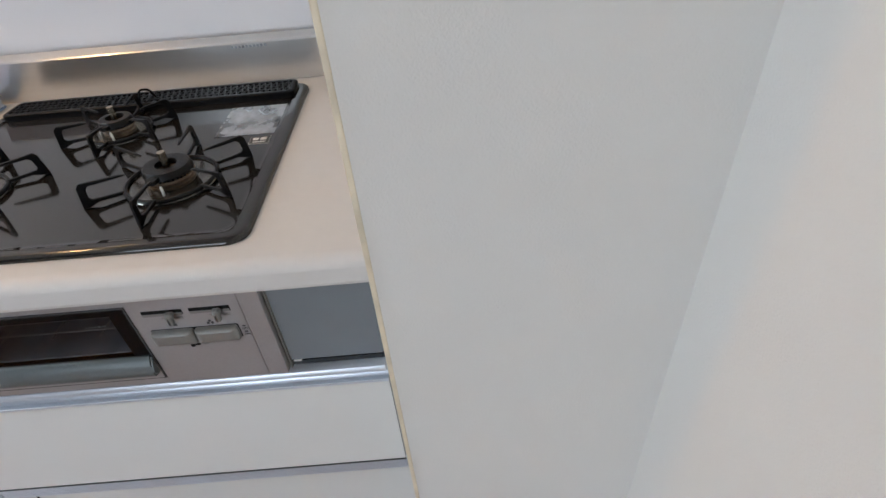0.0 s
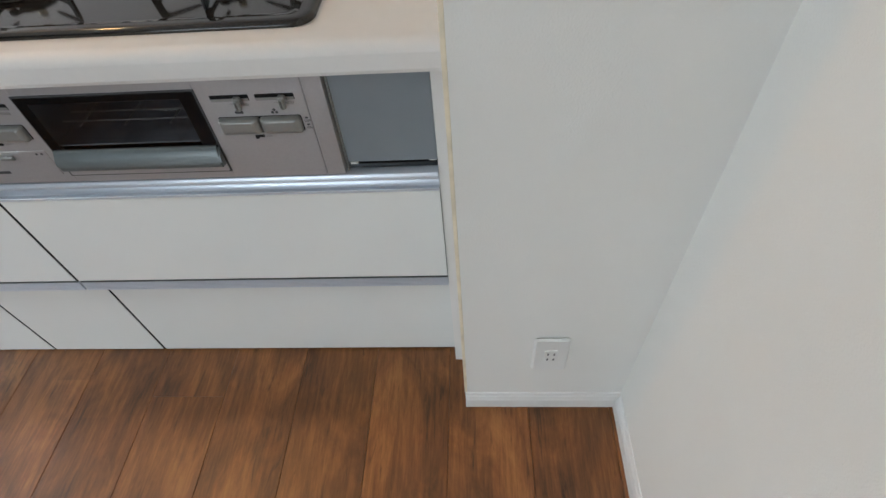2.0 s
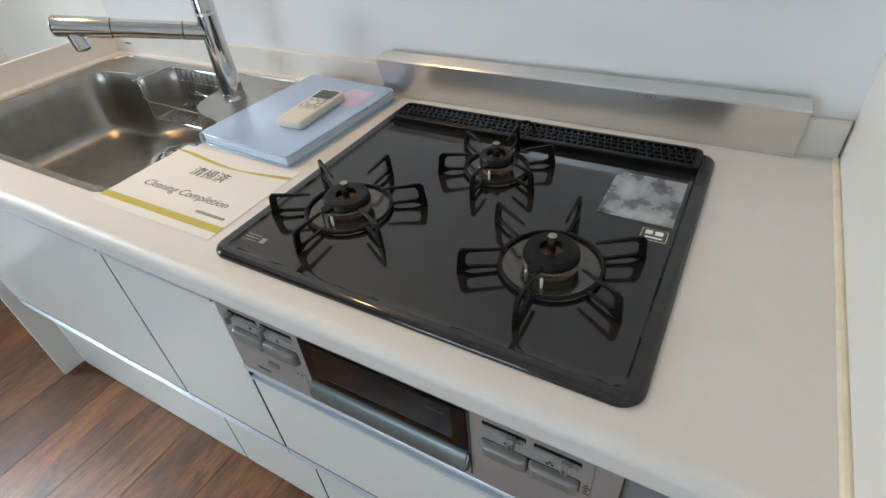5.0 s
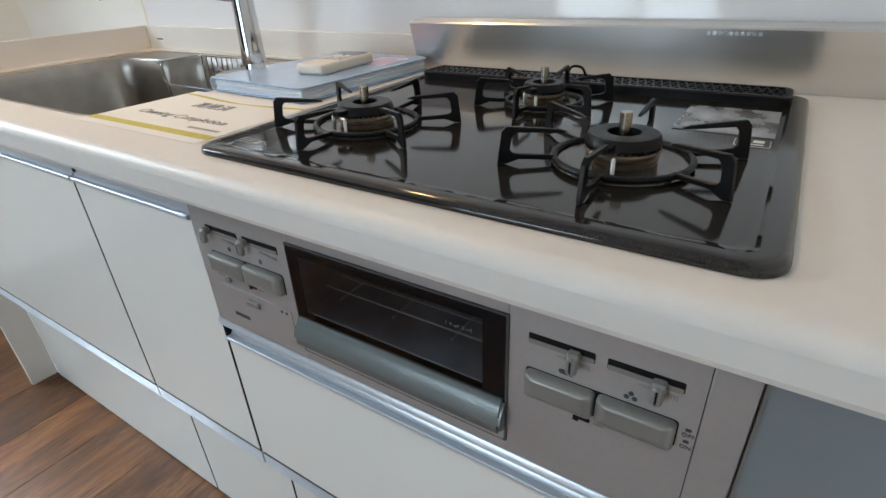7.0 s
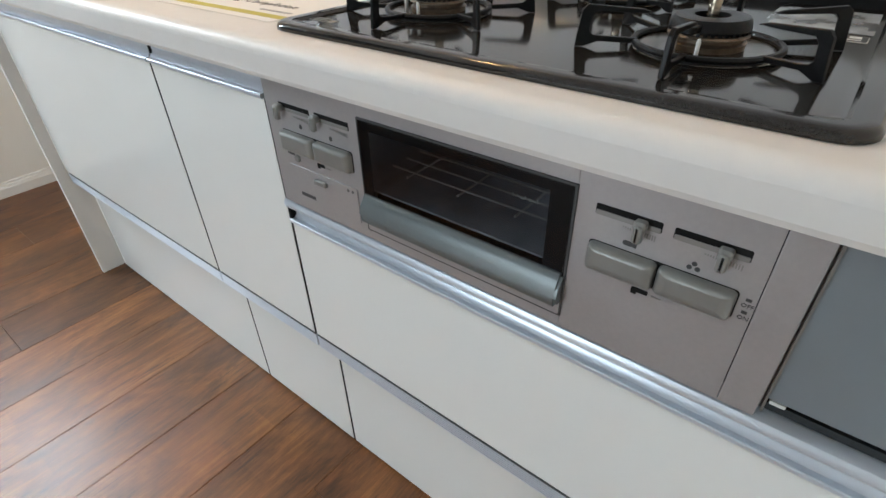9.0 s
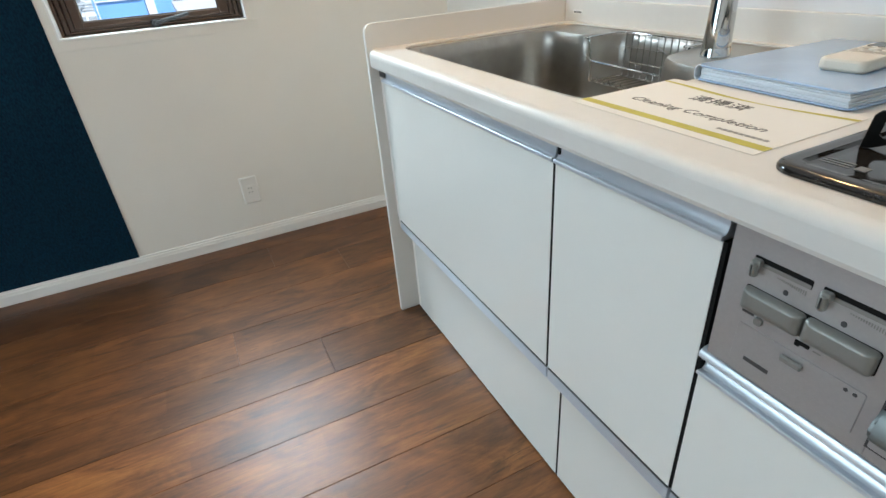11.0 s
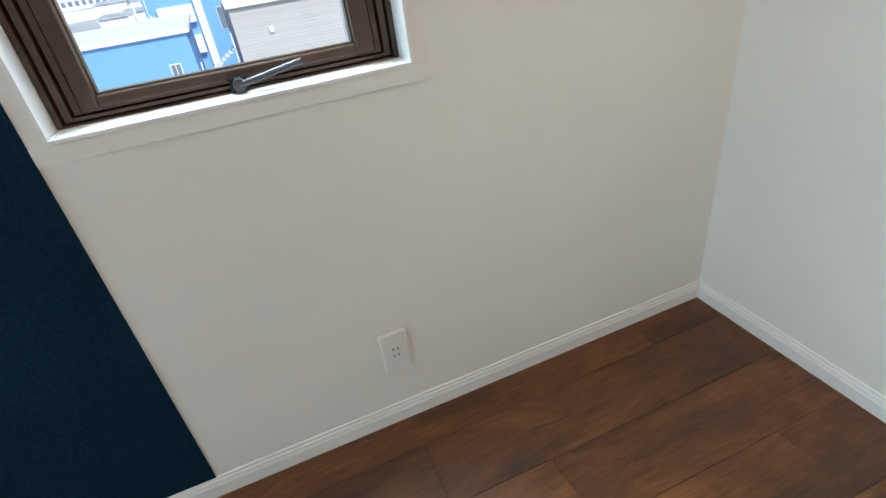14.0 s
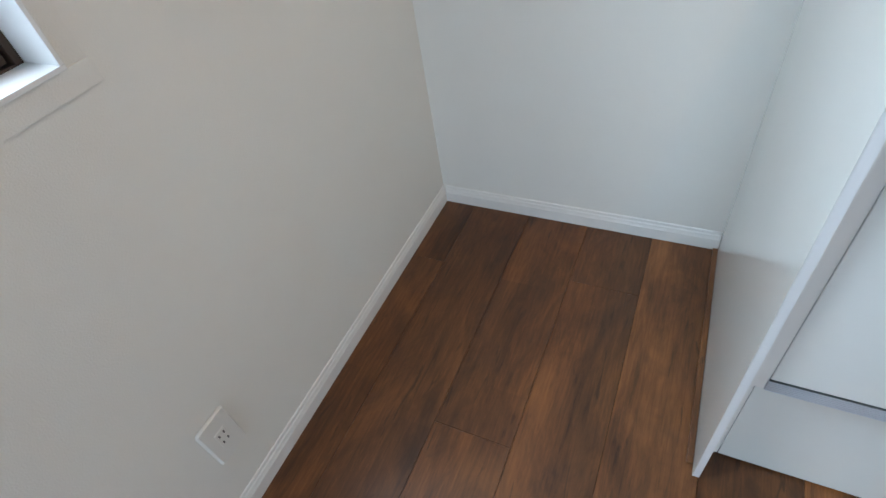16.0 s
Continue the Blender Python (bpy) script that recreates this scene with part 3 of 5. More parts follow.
def base_unit(label, x0, x1, face_z, front_name, body_top, rail):
    """Carcass, upper front with its grip rail, plinth drawer with its own."""
    c = thing("kitchen_cabinet", ((x0 + x1) / 2, 0.3, 0), label, "cabinet", "kitchen base cabinets")
    e = 0.0028
    # carcass and plinth are near-black, the recess's shade put into their colour
    part("body", box(x0 + 0.0005, x1 - 0.0005, 0.024, 0.6, 0.30, body_top), INSIDE, c, "near-black carcass block, shade behind the fronts in its colour")
    # dark strips paint the shade between the fronts and above the low rail
    part("gap_shade", box(x1 - e, x1 + e, 0.0006, 0.0235, face_z[0], face_z[1] - 0.002), INSIDE, c) if x1 < 0 else None
    part("gap_shade", box(x1 - e, x1 + e, LOW_Y + 0.0006, LOW_Y + 0.0235, 0.006, 0.320), INSIDE, c) if x1 < 0 else None
    part("gap_shade", box(x0 + e, x1 - e, 0.0006, 0.004, 0.3483, 0.3497), HANDLE_GREY, c)
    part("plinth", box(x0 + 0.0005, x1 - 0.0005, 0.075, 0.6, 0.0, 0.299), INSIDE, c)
    f = part(front_name, box(x0 + e, x1 - e, 0.0, 0.02, face_z[0], face_z[1], 0.0012), CABINET, c)
    part("handle", rail(x0 + e, x1 - e, face_z[1]), ALU, f, "aluminium grip rail")
    d = part("drawer", box(x0 + e, x1 - e, LOW_Y, LOW_Y + 0.02, 0.006, 0.321, 0.0012), CABINET, c)
    part("handle", low_rail(x0 + e, x1 - e, 0.321, 0.0015), ALU, d, "ribbed aluminium grip rail")
    return c


sink_unit = base_unit("glossy white sink cabinet with wide tilt door", END + 0.038, -1.05, (0.354, 0.770), "door", 0.62, door_rail)
# near-black sheet, shade behind the door rail put into its colour
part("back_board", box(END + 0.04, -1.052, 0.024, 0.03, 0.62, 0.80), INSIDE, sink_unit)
# three strips added here in place of the end panel's inner face
part("side_filler", box(END + 0.0137, END + 0.0404, 0.004, 0.022, 0.352, 0.803), CREAM, sink_unit, "cream filler strip")
part("side_filler", box(END + 0.0137, END + 0.0404, LOW_Y + 0.004, LOW_Y + 0.02, 0.0, 0.317), CREAM, sink_unit, "cream filler strip")
part("side_filler", box(END + 0.0137, END + 0.0405, 0.006, 0.05, 0.3175, 0.3515), CREAM, sink_unit, "cream filler strip")
part("end_cap", box(END + 0.0155, END + 0.056, 0.001, 0.016, 0.778, 0.797, 0.002), ENAMEL_EDGE, sink_unit, "dark plastic rail cap")
narrow_unit = base_unit("narrow glossy white base cabinet with one door", -1.05, -0.75, (0.354, 0.770), "door", 0.80, door_rail)
part("end_cap", box(-1.0468, -1.041, 0.002, 0.014, 0.781, 0.795, 0.002), IRON, narrow_unit, "black plastic rail plug")
hob_unit = base_unit("glossy white drawer cabinet below the gas hob", -0.75, 0.010, (0.354, 0.586), "drawer", 0.62, drawer_rail)
part("filler_panel", box(-0.1305, 0.0075, 0.005, 0.016, 0.642, 0.803, 0.001), GREY_PANEL, hob_unit, "flat grey filler panel")
part("shelf", box(-0.136, 0.0075, 0.008, 0.2, 0.628, 0.636), ENAMEL_EDGE, hob_unit)
part("shelf_clip", box(-0.006, 0.006, 0.010, 0.030, 0.636, 0.645, 0.001), CERAMIC, hob_unit, "small white plastic clip")
part("shelf_clip", box(-0.128, -0.116, 0.006, 0.014, 0.6362, 0.640, 0.001), CERAMIC, hob_unit, "small white plastic clip")
part("side_filler", box(0.0078, WING_X - 0.001, 0.007, 0.6, 0.0, 0.803), CREAM, hob_unit, "cream filler strip")


# ---- gas hob ----
HX0, HX1, HY0, HY1 = -0.743, -0.136, 0.020, 0.552
hob = thing("gas_hob", (-0.445, 0.29, TOP), "dark grey enamel three-burner gas hob with silver grill front", "gas hob")
bm = loft([rounded(HX0, HX1, HY0, HY1, 0.028, TOP + 0.0005), rounded(HX0, HX1, HY0, HY1, 0.028, TOP + 0.0035), rounded(HX0 + 0.0008, HX1 - 0.0008, HY0 + 0.0008, HY1 - 0.0008, 0.0272, TOP + 0.0055), rounded(HX0 + 0.0024, HX1 - 0.0024, HY0 + 0.0024, HY1 - 0.0024, 0.0256, TOP + 0.0074),
           rounded(HX0 + 0.0048, HX1 - 0.0048, HY0 + 0.0048, HY1 - 0.0048, 0.0242, TOP + 0.0087), rounded(HX0 + 0.008, HX1 - 0.008, HY0 + 0.0076, HY1 - 0.0076, 0.022, TOP + 0.0094),
           rounded(HX0 + 0.012, HX1 - 0.012, HY0 + 0.010, HY1 - 0.010, 0.02, TOP + 0.0095), rounded(HX0 + 0.020, HX1 - 0.020, HY0 + 0.016, HY1 - 0.016, 0.014, TOP + 0.0095)], cap_end=False)
part("rim", bm, ENAMEL, hob)
bm = loft([rounded(HX0 + 0.019, HX1 - 0.019, HY0 + 0.015, HY1 - 0.015, 0.015, TOP + 0.0094), rounded(HX0 + 0.023, HX1 - 0.023, HY0 + 0.020, HY1 - 0.020, 0.014, TOP + 0.0062), rounded(HX0 + 0.03, HX1 - 0.03, HY0 + 0.03, HY1 - 0.03, 0.014, TOP + 0.006)], cap_start=False)
part("top_plate", bm, ENAMEL, hob)
PLATE = TOP + 0.006

# exhaust grille along the back
VX0, VX1, VY0, VY1 = -0.727, -0.157, 0.478, 0.546
vent = part("vent_frame", loft([rounded(VX0, VX1, VY0, VY1, 0.012, PLATE), rounded(VX0, VX1, VY0, VY1, 0.012, PLATE + 0.011), rounded(VX0 + 0.003, VX1 - 0.003, VY0 + 0.003, VY1 - 0.003, 0.01, PLATE + 0.013),
                                rounded(VX0 + 0.009, VX1 - 0.009, VY0 + 0.009, VY1 - 0.009, 0.006, PLATE + 0.013), rounded(VX0 + 0.009, VX1 - 0.009, VY0 + 0.009, VY1 - 0.009, 0.006, PLATE + 0.005)]), IRON, hob)
for x0, x1 in ((VX0 + 0.008, -0.4455), (-0.4425, VX1 - 0.008)):
    bm = bmesh.new()
    n = 24
    for i in range(n):
        xa = x0 + (x1 - x0) * (i + 0.5) / n
        for s in (-1, 1):
            d = Vector((s * 0.0118, VY1 - VY0 - 0.018, 0)) / 2
            q = Vector((xa, (VY0 + VY1) / 2, PLATE + 0.011))
            tube([q - d, q + d], 0.0016, 5, bm)
    for k in (0.31, 0.5, 0.69):
        yk = VY0 + (VY1 - VY0) * k
        box(x0, x1, yk - 0.0014, yk + 0.0014, PLATE + 0.009, PLATE + 0.0125, 0, bm)
    part("vent_lattice", bm, IRON, vent)
part("vent_divider", box(-0.4455, -0.4425, VY0 + 0.004, VY1 - 0.004, PLATE + 0.006, PLATE + 0.0145, 0.0008), IRON, vent)
bm = tube(bend([(-0.462, VY0 + 0.02, PLATE + 0.012), (-0.458, VY0 + 0.024, PLATE + 0.032), (-0.44, VY0 + 0.03, PLATE + 0.03), (-0.435, VY0 + 0.033, PLATE + 0.013)], 0.008), 0.0022, 6)
part("vent_clip", bm, IRON, vent)

BURNERS = ((-0.287, 0.187, 1.0), (-0.611, 0.187, 1.0), (-0.451, 0.381, 0.8))


def burner(cx, cy, k):
    c = (cx, cy)
    z = PLATE
    s = part("saucer", lathe(c, [(0.066 * k, z), (0.064 * k, z + 0.003), (0.056 * k, z + 0.0035), (0.045 * k, z + 0.0015), (0.03 * k, z + 0.003)]), SAUCER, hob, "brown-grey burner saucer")
    u = part("burner", lathe(c, [(0.034 * k, z + 0.002), (0.035 * k, z + 0.008), (0.032 * k, z + 0.010), (0.032 * k, z + 0.013), (0.0365 * k, z + 0.0145), (0.0352 * k, z + 0.0165), (0.0325 * k, z + 0.017), (0.0325 * k, z + 0.0205), (0.03 * k, z + 0.0215), (0.014, z + 0.0215)]), BURNER, hob)
    bm = lathe(c, [(0.0345 * k, z + 0.0185), (0.0362 * k, z + 0.0205), (0.0345 * k, z + 0.0275), (0.0325 * k, z + 0.0298), (0.017, z + 0.0305), (0.016, z + 0.0303), (0.0152, z + 0.018), (0.006, z + 0.017)])
    # beak over the igniter
    beak = slab(0.024 * k, 0.049 * k, -0.008, 0.008, 0.006, 0.0205, 0.027, 0.001)
    beak.transform(pose(cx, cy, z, 0, 0, -100))
    join(bm, beak)
    part("cap", bm, IRON, u, "black burner cap")
    bm = bmesh.new()
    for i in range(36):
        tooth = box(0.0325 * k, 0.0356 * k, -0.0016, 0.0016, 0.0172, 0.0215)
        tooth.transform(pose(cx, cy, z, 0, 0, 10 * i))
        join(bm, tooth)
    part("flame_teeth", bm, IRON, u)
    part("sensor", lathe(c, [(0.0052, z + 0.016), (0.0052, z + 0.036), (0.0058, z + 0.0365), (0.0058, z + 0.0488), (0.0052, z + 0.0494)], 16), BRASS, u, "brass heat sensor pin")
    a = radians(-84)
    q = (cx + 0.046 * k * math.cos(a), cy + 0.046 * k * math.sin(a))
    part("igniter", lathe(q, [(0.0019, z + 0.003), (0.0021, z + 0.015), (0.0013, z + 0.018)], 10), CERAMIC, u, "white ceramic igniter")
    a = radians(-112)
    q = (cx + 0.045 * k * math.cos(a), cy + 0.045 * k * math.sin(a))
    part("thermocouple", lathe(q, [(0.002, z + 0.003), (0.0024, z + 0.015), (0.0024, z + 0.019), (0.001, z + 0.021)], 10), STEEL, u)


for q in BURNERS:
    burner(*q)


def pan_support(cx, cy, k):
    """Iron ring on the plate with six bent fingers."""
    z = PLATE
    t = thing("pan_support", (cx, cy, z), "black cast iron pan support standing over burner", "pan support", "hob pan supports")
    ring_r = 0.065 * k
    part("ring", tube(ring_points((cx, cy), ring_r, z + 0.0052, 48), 0.0034, 8, closed=True), IRON, t)
    for i in range(6):
        out, top = 0.1195 * k, 0.0385
        bm = bmesh.new()
        # outline of a finger in (radius, height), drawn as a frame with an open middle
        outer = [(ring_r - 0.003, 0.0035), (out - 0.02, 0.0055), (out - 0.006, 0.0005), (out + 0.002, 0.0005), (out - 0.002, top - 0.005), (out - 0.007, top), (0.062 * k, top - 0.004), (0.054 * k, top - 0.0062)]
        inner = [(ring_r - 0.003, 0.0085), (out - 0.022, 0.0105), (out - 0.014, 0.0115), (out - 0.0105, 0.015), (out - 0.012, top - 0.011), (out - 0.016, top - 0.0065), (0.064 * k, top - 0.0075), (0.054 * k, top - 0.0072)]
        h = 0.0022
        rows = []
        for side in (-h, h):
            rows.append(([bm.verts.new((r, side, zz)) for r, zz in outer], [bm.verts.new((r, side, zz)) for r, zz in inner]))
        (o0, n0), (o1, n1) = rows
        m = len(outer)
        for j in range(m - 1):
            bm.faces.new((o0[j], o0[j + 1], n0[j + 1], n0[j]))
            bm.faces.new((o1[j + 1], o1[j], n1[j], n1[j + 1]))
            bm.faces.new((o0[j + 1], o0[j], o1[j], o1[j + 1]))
            bm.faces.new((n0[j], n0[j + 1], n1[j + 1], n1[j]))
        for j in (0, m - 1):
            bm.faces.new((o0[j], n0[j], n1[j], o1[j]))
        bmesh.ops.recalc_face_normals(bm, faces=bm.faces)
        bmesh.ops.bevel(bm, geom=bm.edges[:], offset=0.0007, segments=1, affect="EDGES")
        bm.transform(pose(cx, cy, z, 0, 0, 90 + 60 * i))
        part("finger", bm, IRON, t)


for q in BURNERS:
    pan_support(*q)

# stickers on the plate
st = part("sticker", box(-0.268, -0.164, 0.326, 0.448, PLATE + 0.0002, PLATE + 0.0007), STICKER, hob, "worn silver instruction sticker")
st = part("badge", slab(-0.200, -0.166, 0.288, 0.315, 0.003, PLATE + 0.0002, PLATE + 0.0007, 0.0002), CERAMIC, hob, "small black badge with white marks")
part("print", slab(-0.1992, -0.1668, 0.2888, 0.3142, 0.0028, PLATE + 0.0007, PLATE + 0.001, 0.0001), PRINT, st)
for q in ((-0.195, -0.1855, 0.301, 0.310), (-0.1825, -0.172, 0.301, 0.310), (-0.194, -0.172, 0.293, 0.296)):
    part("print", box(*q, PLATE + 0.001, PLATE + 0.0012), CERAMIC, st)
for i in range(3):
    part("print", box(-0.717, -0.690, 0.064 + 0.006 * i, 0.066 + 0.006 * i, PLATE + 0.0002, PLATE + 0.0005), BUTTON_GREY, hob)
part("print", box(-0.686, -0.676, 0.064, 0.076, PLATE + 0.0002, PLATE + 0.0005), BUTTON_GREY, hob)

# front with controls and grill
FX0, FX1, FZ0, FZ1, FY = -0.740, -0.137, 0.627, 0.798, -0.008
bm = bmesh.new()
for q in ((FX0, -0.572, FZ0, FZ1), (-0.3135, -0.1655, FZ0, FZ1), (-0.572, -0.3135, 0.783, FZ1), (-0.572, -0.3135, FZ0, 0.642)):
    box(q[0], q[1], FY, 0.012, q[2], q[3], 0.0006, bm)
bmesh.ops.remove_doubles(bm, verts=bm.verts, dist=1e-6)
front = part("control_panel", bm, PANEL_GREY, hob, "champagne silver control panel")
part("side_strip", box(-0.165, FX1, FY, 0.02, FZ0, FZ1, 0.001), PANEL_GREY, front)
part("shadow_gap", box(FX1 + 0.0005, -0.1335, 0.006, 0.02, FZ0, FZ1), HANDLE_GREY, front)
part("edge_strip", box(-0.1345, -0.1325, 0.001, 0.02, FZ0, FZ1), BUTTON_GREY, front)


def front_slab(x0, x1, z0, z1, r, y0, y1, edge=0.001):
    """Rounded slab facing the room, from y0 back to y1."""
    bm = slab(x0, x1, z0, z1, r, 0, y1 - y0, edge)
    bm.transform(Matrix(((1, 0, 0, 0), (0, 0, -1, y1), (0, 1, 0, 0), (0, 0, 0, 1))))
    return bm


def pillow(x0, x1, z0, z1, r, y0, y1, soft=0.007):
    """A cushion-shaped key facing the room, from y0 back to y1."""
    loops = [[(x, y1, z) for x, z, _ in rounded(x0, x1, z0, z1, r, 0)]]
    for i in range(7):
        a = radians(90 * i / 6)
        e = soft * (1 - math.cos(a))
        y = y1 - 0.35 * (y1 - y0) - 0.65 * (y1 - y0) * math.sin(a)
        loops.append([(x, y, z) for x, z, _ in rounded(x0 + e, x1 - e, z0 + e, z1 - 0.5 * e, max(r - 0.5 * e, 0.0008), 0)])
    return loft(loops)


# grill door
bm = bmesh.new()
for q in ((-0.573, -0.5705, 0.641, 0.784), (-0.315, -0.3125, 0.641, 0.784), (-0.5705, -0.315, 0.7815, 0.784), (-0.5705, -0.315, 0.641, 0.6885)):
    box(q[0], q[1], FY - 0.002, FY + 0.004, q[2], q[3], 0, bm)
gd = part("grill_door", bm, PRINT, hob, "grill door surround")
pane = part("grill_window", front_slab(-0.571, -0.3145, 0.688, 0.782, 0.003, FY - 0.004, FY - 0.0008), BLACK_GLASS, gd, "smoked black glass")
pane.visible_shadow = False
bm = bmesh.new()
for q in ((-0.5705, -0.556, 0.689, 0.7815), (-0.337, -0.315, 0.689, 0.7815), (-0.556, -0.337, 0.771, 0.7815)):
    box(q[0], q[1], FY - 0.0006, FY - 0.0002, q[2], q[3], 0, bm)
part("border", bm, INSIDE, gd, "black printed border of glass")
# cavity with a wire grid behind the glass
bm = box(-0.566, -0.320, 0.17, 0.172, 0.695, 0.778)
box(-0.566, -0.320, FY + 0.006, 0.17, 0.694, 0.696, 0, bm)
box(-0.566, -0.320, FY + 0.006, 0.17, 0.777, 0.779, 0, bm)
box(-0.568, -0.566, FY + 0.006, 0.172, 0.694, 0.779, 0, bm)
box(-0.320, -0.318, FY + 0.006, 0.172, 0.694, 0.779, 0, bm)
part("cavity", bm, OVEN, gd, "dark steel grill cavity")
for k in range(6):
    yk = 0.02 + 0.024 * k
    part("wire", tube([(-0.55, yk, 0.722), (-0.335, yk, 0.722)], 0.0012, 6), STEEL, gd)
for xk in (-0.52, -0.45, -0.38):
    part("wire", tube([(xk, 0.01, 0.720), (xk, 0.15, 0.720)], 0.0015, 6), STEEL, gd)
for i in range(7):
    part("print", box(-0.372 + 0.0042 * i, -0.3712 + 0.0042 * i + 0.0012 * (i % 3), FY - 0.0046, FY - 0.0041, 0.7555 + 0.0008 * (i % 2), 0.7595 - 0.001 * (i % 3)), HANDLE_GREY, gd)
part("lower_plate", front_slab(-0.571, -0.3145, 0.6425, 0.672, 0.002, FY - 0.003, FY), PANEL_GREY, gd)
sec = [(FY - 0.001, 0.6925), (FY - 0.004, 0.6923), (FY - 0.0062, 0.6908), (FY - 0.0092, 0.686), (FY - 0.0122, 0.678), (FY - 0.0142, 0.6695), (FY - 0.0146, 0.664), (FY - 0.0138, 0.660), (FY - 0.0115, 0.6578), (FY - 0.008, 0.657), (FY - 0.001, 0.657)]
bm = profile_x(sec, -0.572, -0.3135)
bmesh.ops.bevel(bm, geom=[e for e in bm.edges if abs(e.verts[0].co.x - e.verts[1].co.x) < 1e-6], offset=0.003, segments=2, affect="EDGES")
part("grill_handle", bm, HANDLE_GREY, gd, "grey full-width grill handle")


def controls(x0, x1, lever_at):
    """Two flame sliders over a pair of push buttons."""
    xm = (x0 + x1) / 2
    for k, (xa, xb) in enumerate(((x0, xm - 0.004), (xm + 0.004, x1))):
        slot = part("slider_slot", front_slab(xa, xb, 0.7625, 0.7735, 0.002, FY - 0.0006, FY + 0.003), INSIDE, front, "dark slider slot")
        xl = xa + (xb - xa) * lever_at[k]
        part("slot_ledge", front_slab(xa + 0.001, xb - 0.001, 0.7632, 0.7678, 0.001, FY - 0.0012, FY - 0.0004, 0.0003), BUTTON_GREY, slot, "grey ledge in the slot")
        bm = front_slab(xl - 0.005, xl + 0.005, 0.7635, 0.7722, 0.0025, FY - 0.011, FY - 0.001, 0.002)
        join(bm, pillow(xl - 0.0042, xl + 0.0042, 0.7535, 0.7705, 0.0032, FY - 0.0135, FY - 0.007, 0.0036))
        part("slider", bm, BUTTON_GREY, slot, "grey slider knob")
        for i in range(14):
            xs = xa + (xb - xa) * (0.45 + 0.036 * i)
            part("scale_mark", box(xs, xs + 0.0009, FY - 0.0005, FY + 0.0005, 0.7585 - 0.004 * i / 14, 0.7596), BUTTON_GREY, front)
    well = part("button_well", front_slab(x0 - 0.001, x1 + 0.001, 0.711, 0.7385, 0.004, FY - 0.0008, FY + 0.002), INSIDE, front)
    for xa, xb in ((x0, xm - 0.0006), (xm + 0.0006, x1)):
        part("push_button", pillow(xa + 0.0002, xb - 0.0002, 0.7118, 0.7377, 0.004, FY - 0.011, FY - 0.0005, 0.009), BUTTON_GREY, well, "wide grey push button")


controls(-0.7135, -0.588, (0.12, 0.12))
controls(-0.296, -0.1785, (0.72, 0.70))
# small marks: flame, fish and burner symbols, key lock slots
for xs, zs in ((-0.676, 0.748), (-0.622, 0.746)):
    part("print", front_slab(xs - 0.0025, xs + 0.0025, zs - 0.003, zs + 0.003, 0.0024, FY - 0.0005, FY + 0.0005, 0.0002), PRINT, front)
part("print", front_slab(-0.269, -0.260, 0.743, 0.7475, 0.002, FY - 0.0005, FY + 0.0005, 0.0002), PRINT, front)
part("print", box(-0.2605, -0.2575, FY - 0.0005, FY + 0.0005, 0.743, 0.7475), PRINT, front)
for xs, zs in ((-0.213, 0.7475), (-0.216, 0.7435), (-0.210, 0.7435)):
    part("print", front_slab(xs - 0.002, xs + 0.002, zs - 0.002, zs + 0.002, 0.0019, FY - 0.0005, FY + 0.0005, 0.0002), PRINT, front)
for xs, zs in ((-0.247, 0.7035), (-0.648, 0.7035)):
    bm = front_slab(xs - 0.007, xs + 0.007, zs - 0.0015, zs + 0.003, 0.0015, FY - 0.0006, FY + 0.002, 0.0003)
    join(bm, front_slab(xs - 0.007, xs - 0.002, zs - 0.004, zs + 0.002, 0.001, FY - 0.0007, FY + 0.002, 0.0003))
    part("lock_slot", bm, INSIDE, front)
    part("print", box(xs + 0.010, xs + 0.018, FY - 0.0005, FY + 0.0005, zs - 0.0005, zs + 0.0005), BUTTON_GREY, front)
UPRIGHT = Matrix(((1, 0, 0, 0), (0, 0, -1, 0), (0, 1, 0, 0), (0, 0, 0, 1)))
for text, zs in (("OFF", 0.7275), ("ON", 0.716)):
    part("lettering", writing(text, 0.0052, Matrix.Translation((-0.1705, FY - 0.0003, zs)) @ UPRIGHT), PRINT, front, "small printed switch marking")
    part("print", box(-0.173, -0.169, FY - 0.0005, FY + 0.0005, zs + 0.0042, zs + 0.0066), PRINT, front)
# battery cover on the left
bc = part("battery_cover", front_slab(-0.7125, -0.586, 0.643, 0.691, 0.002, FY - 0.0012, FY + 0.001, 0.0004), PANEL_GREY, front)
part("cover_pull", front_slab(-0.662, -0.640, 0.676, 0.684, 0.002, FY - 0.006, FY - 0.001, 0.0015), BUTTON_GREY, bc)
part("print", box(-0.697, -0.669, FY - 0.0016, FY - 0.0012, 0.6485, 0.6535), PRINT, bc)
for xs in (-0.602, -0.594):
    part("print", front_slab(xs - 0.002, xs + 0.002, 0.683, 0.687, 0.0019, FY - 0.0016, FY, 0.0002), PRINT, bc)
part("reset_button", front_slab(-0.698, -0.688, 0.697, 0.707, 0.0045, FY - 0.003, FY + 0.001, 0.001), BUTTON_GREY, front)
part("print", box(-0.712, -0.699, FY - 0.0005, FY + 0.0005, 0.7045, 0.7095), PRINT, front)

for o in (front, gd):
    o.location = (0.0025, 0, 0.0025)

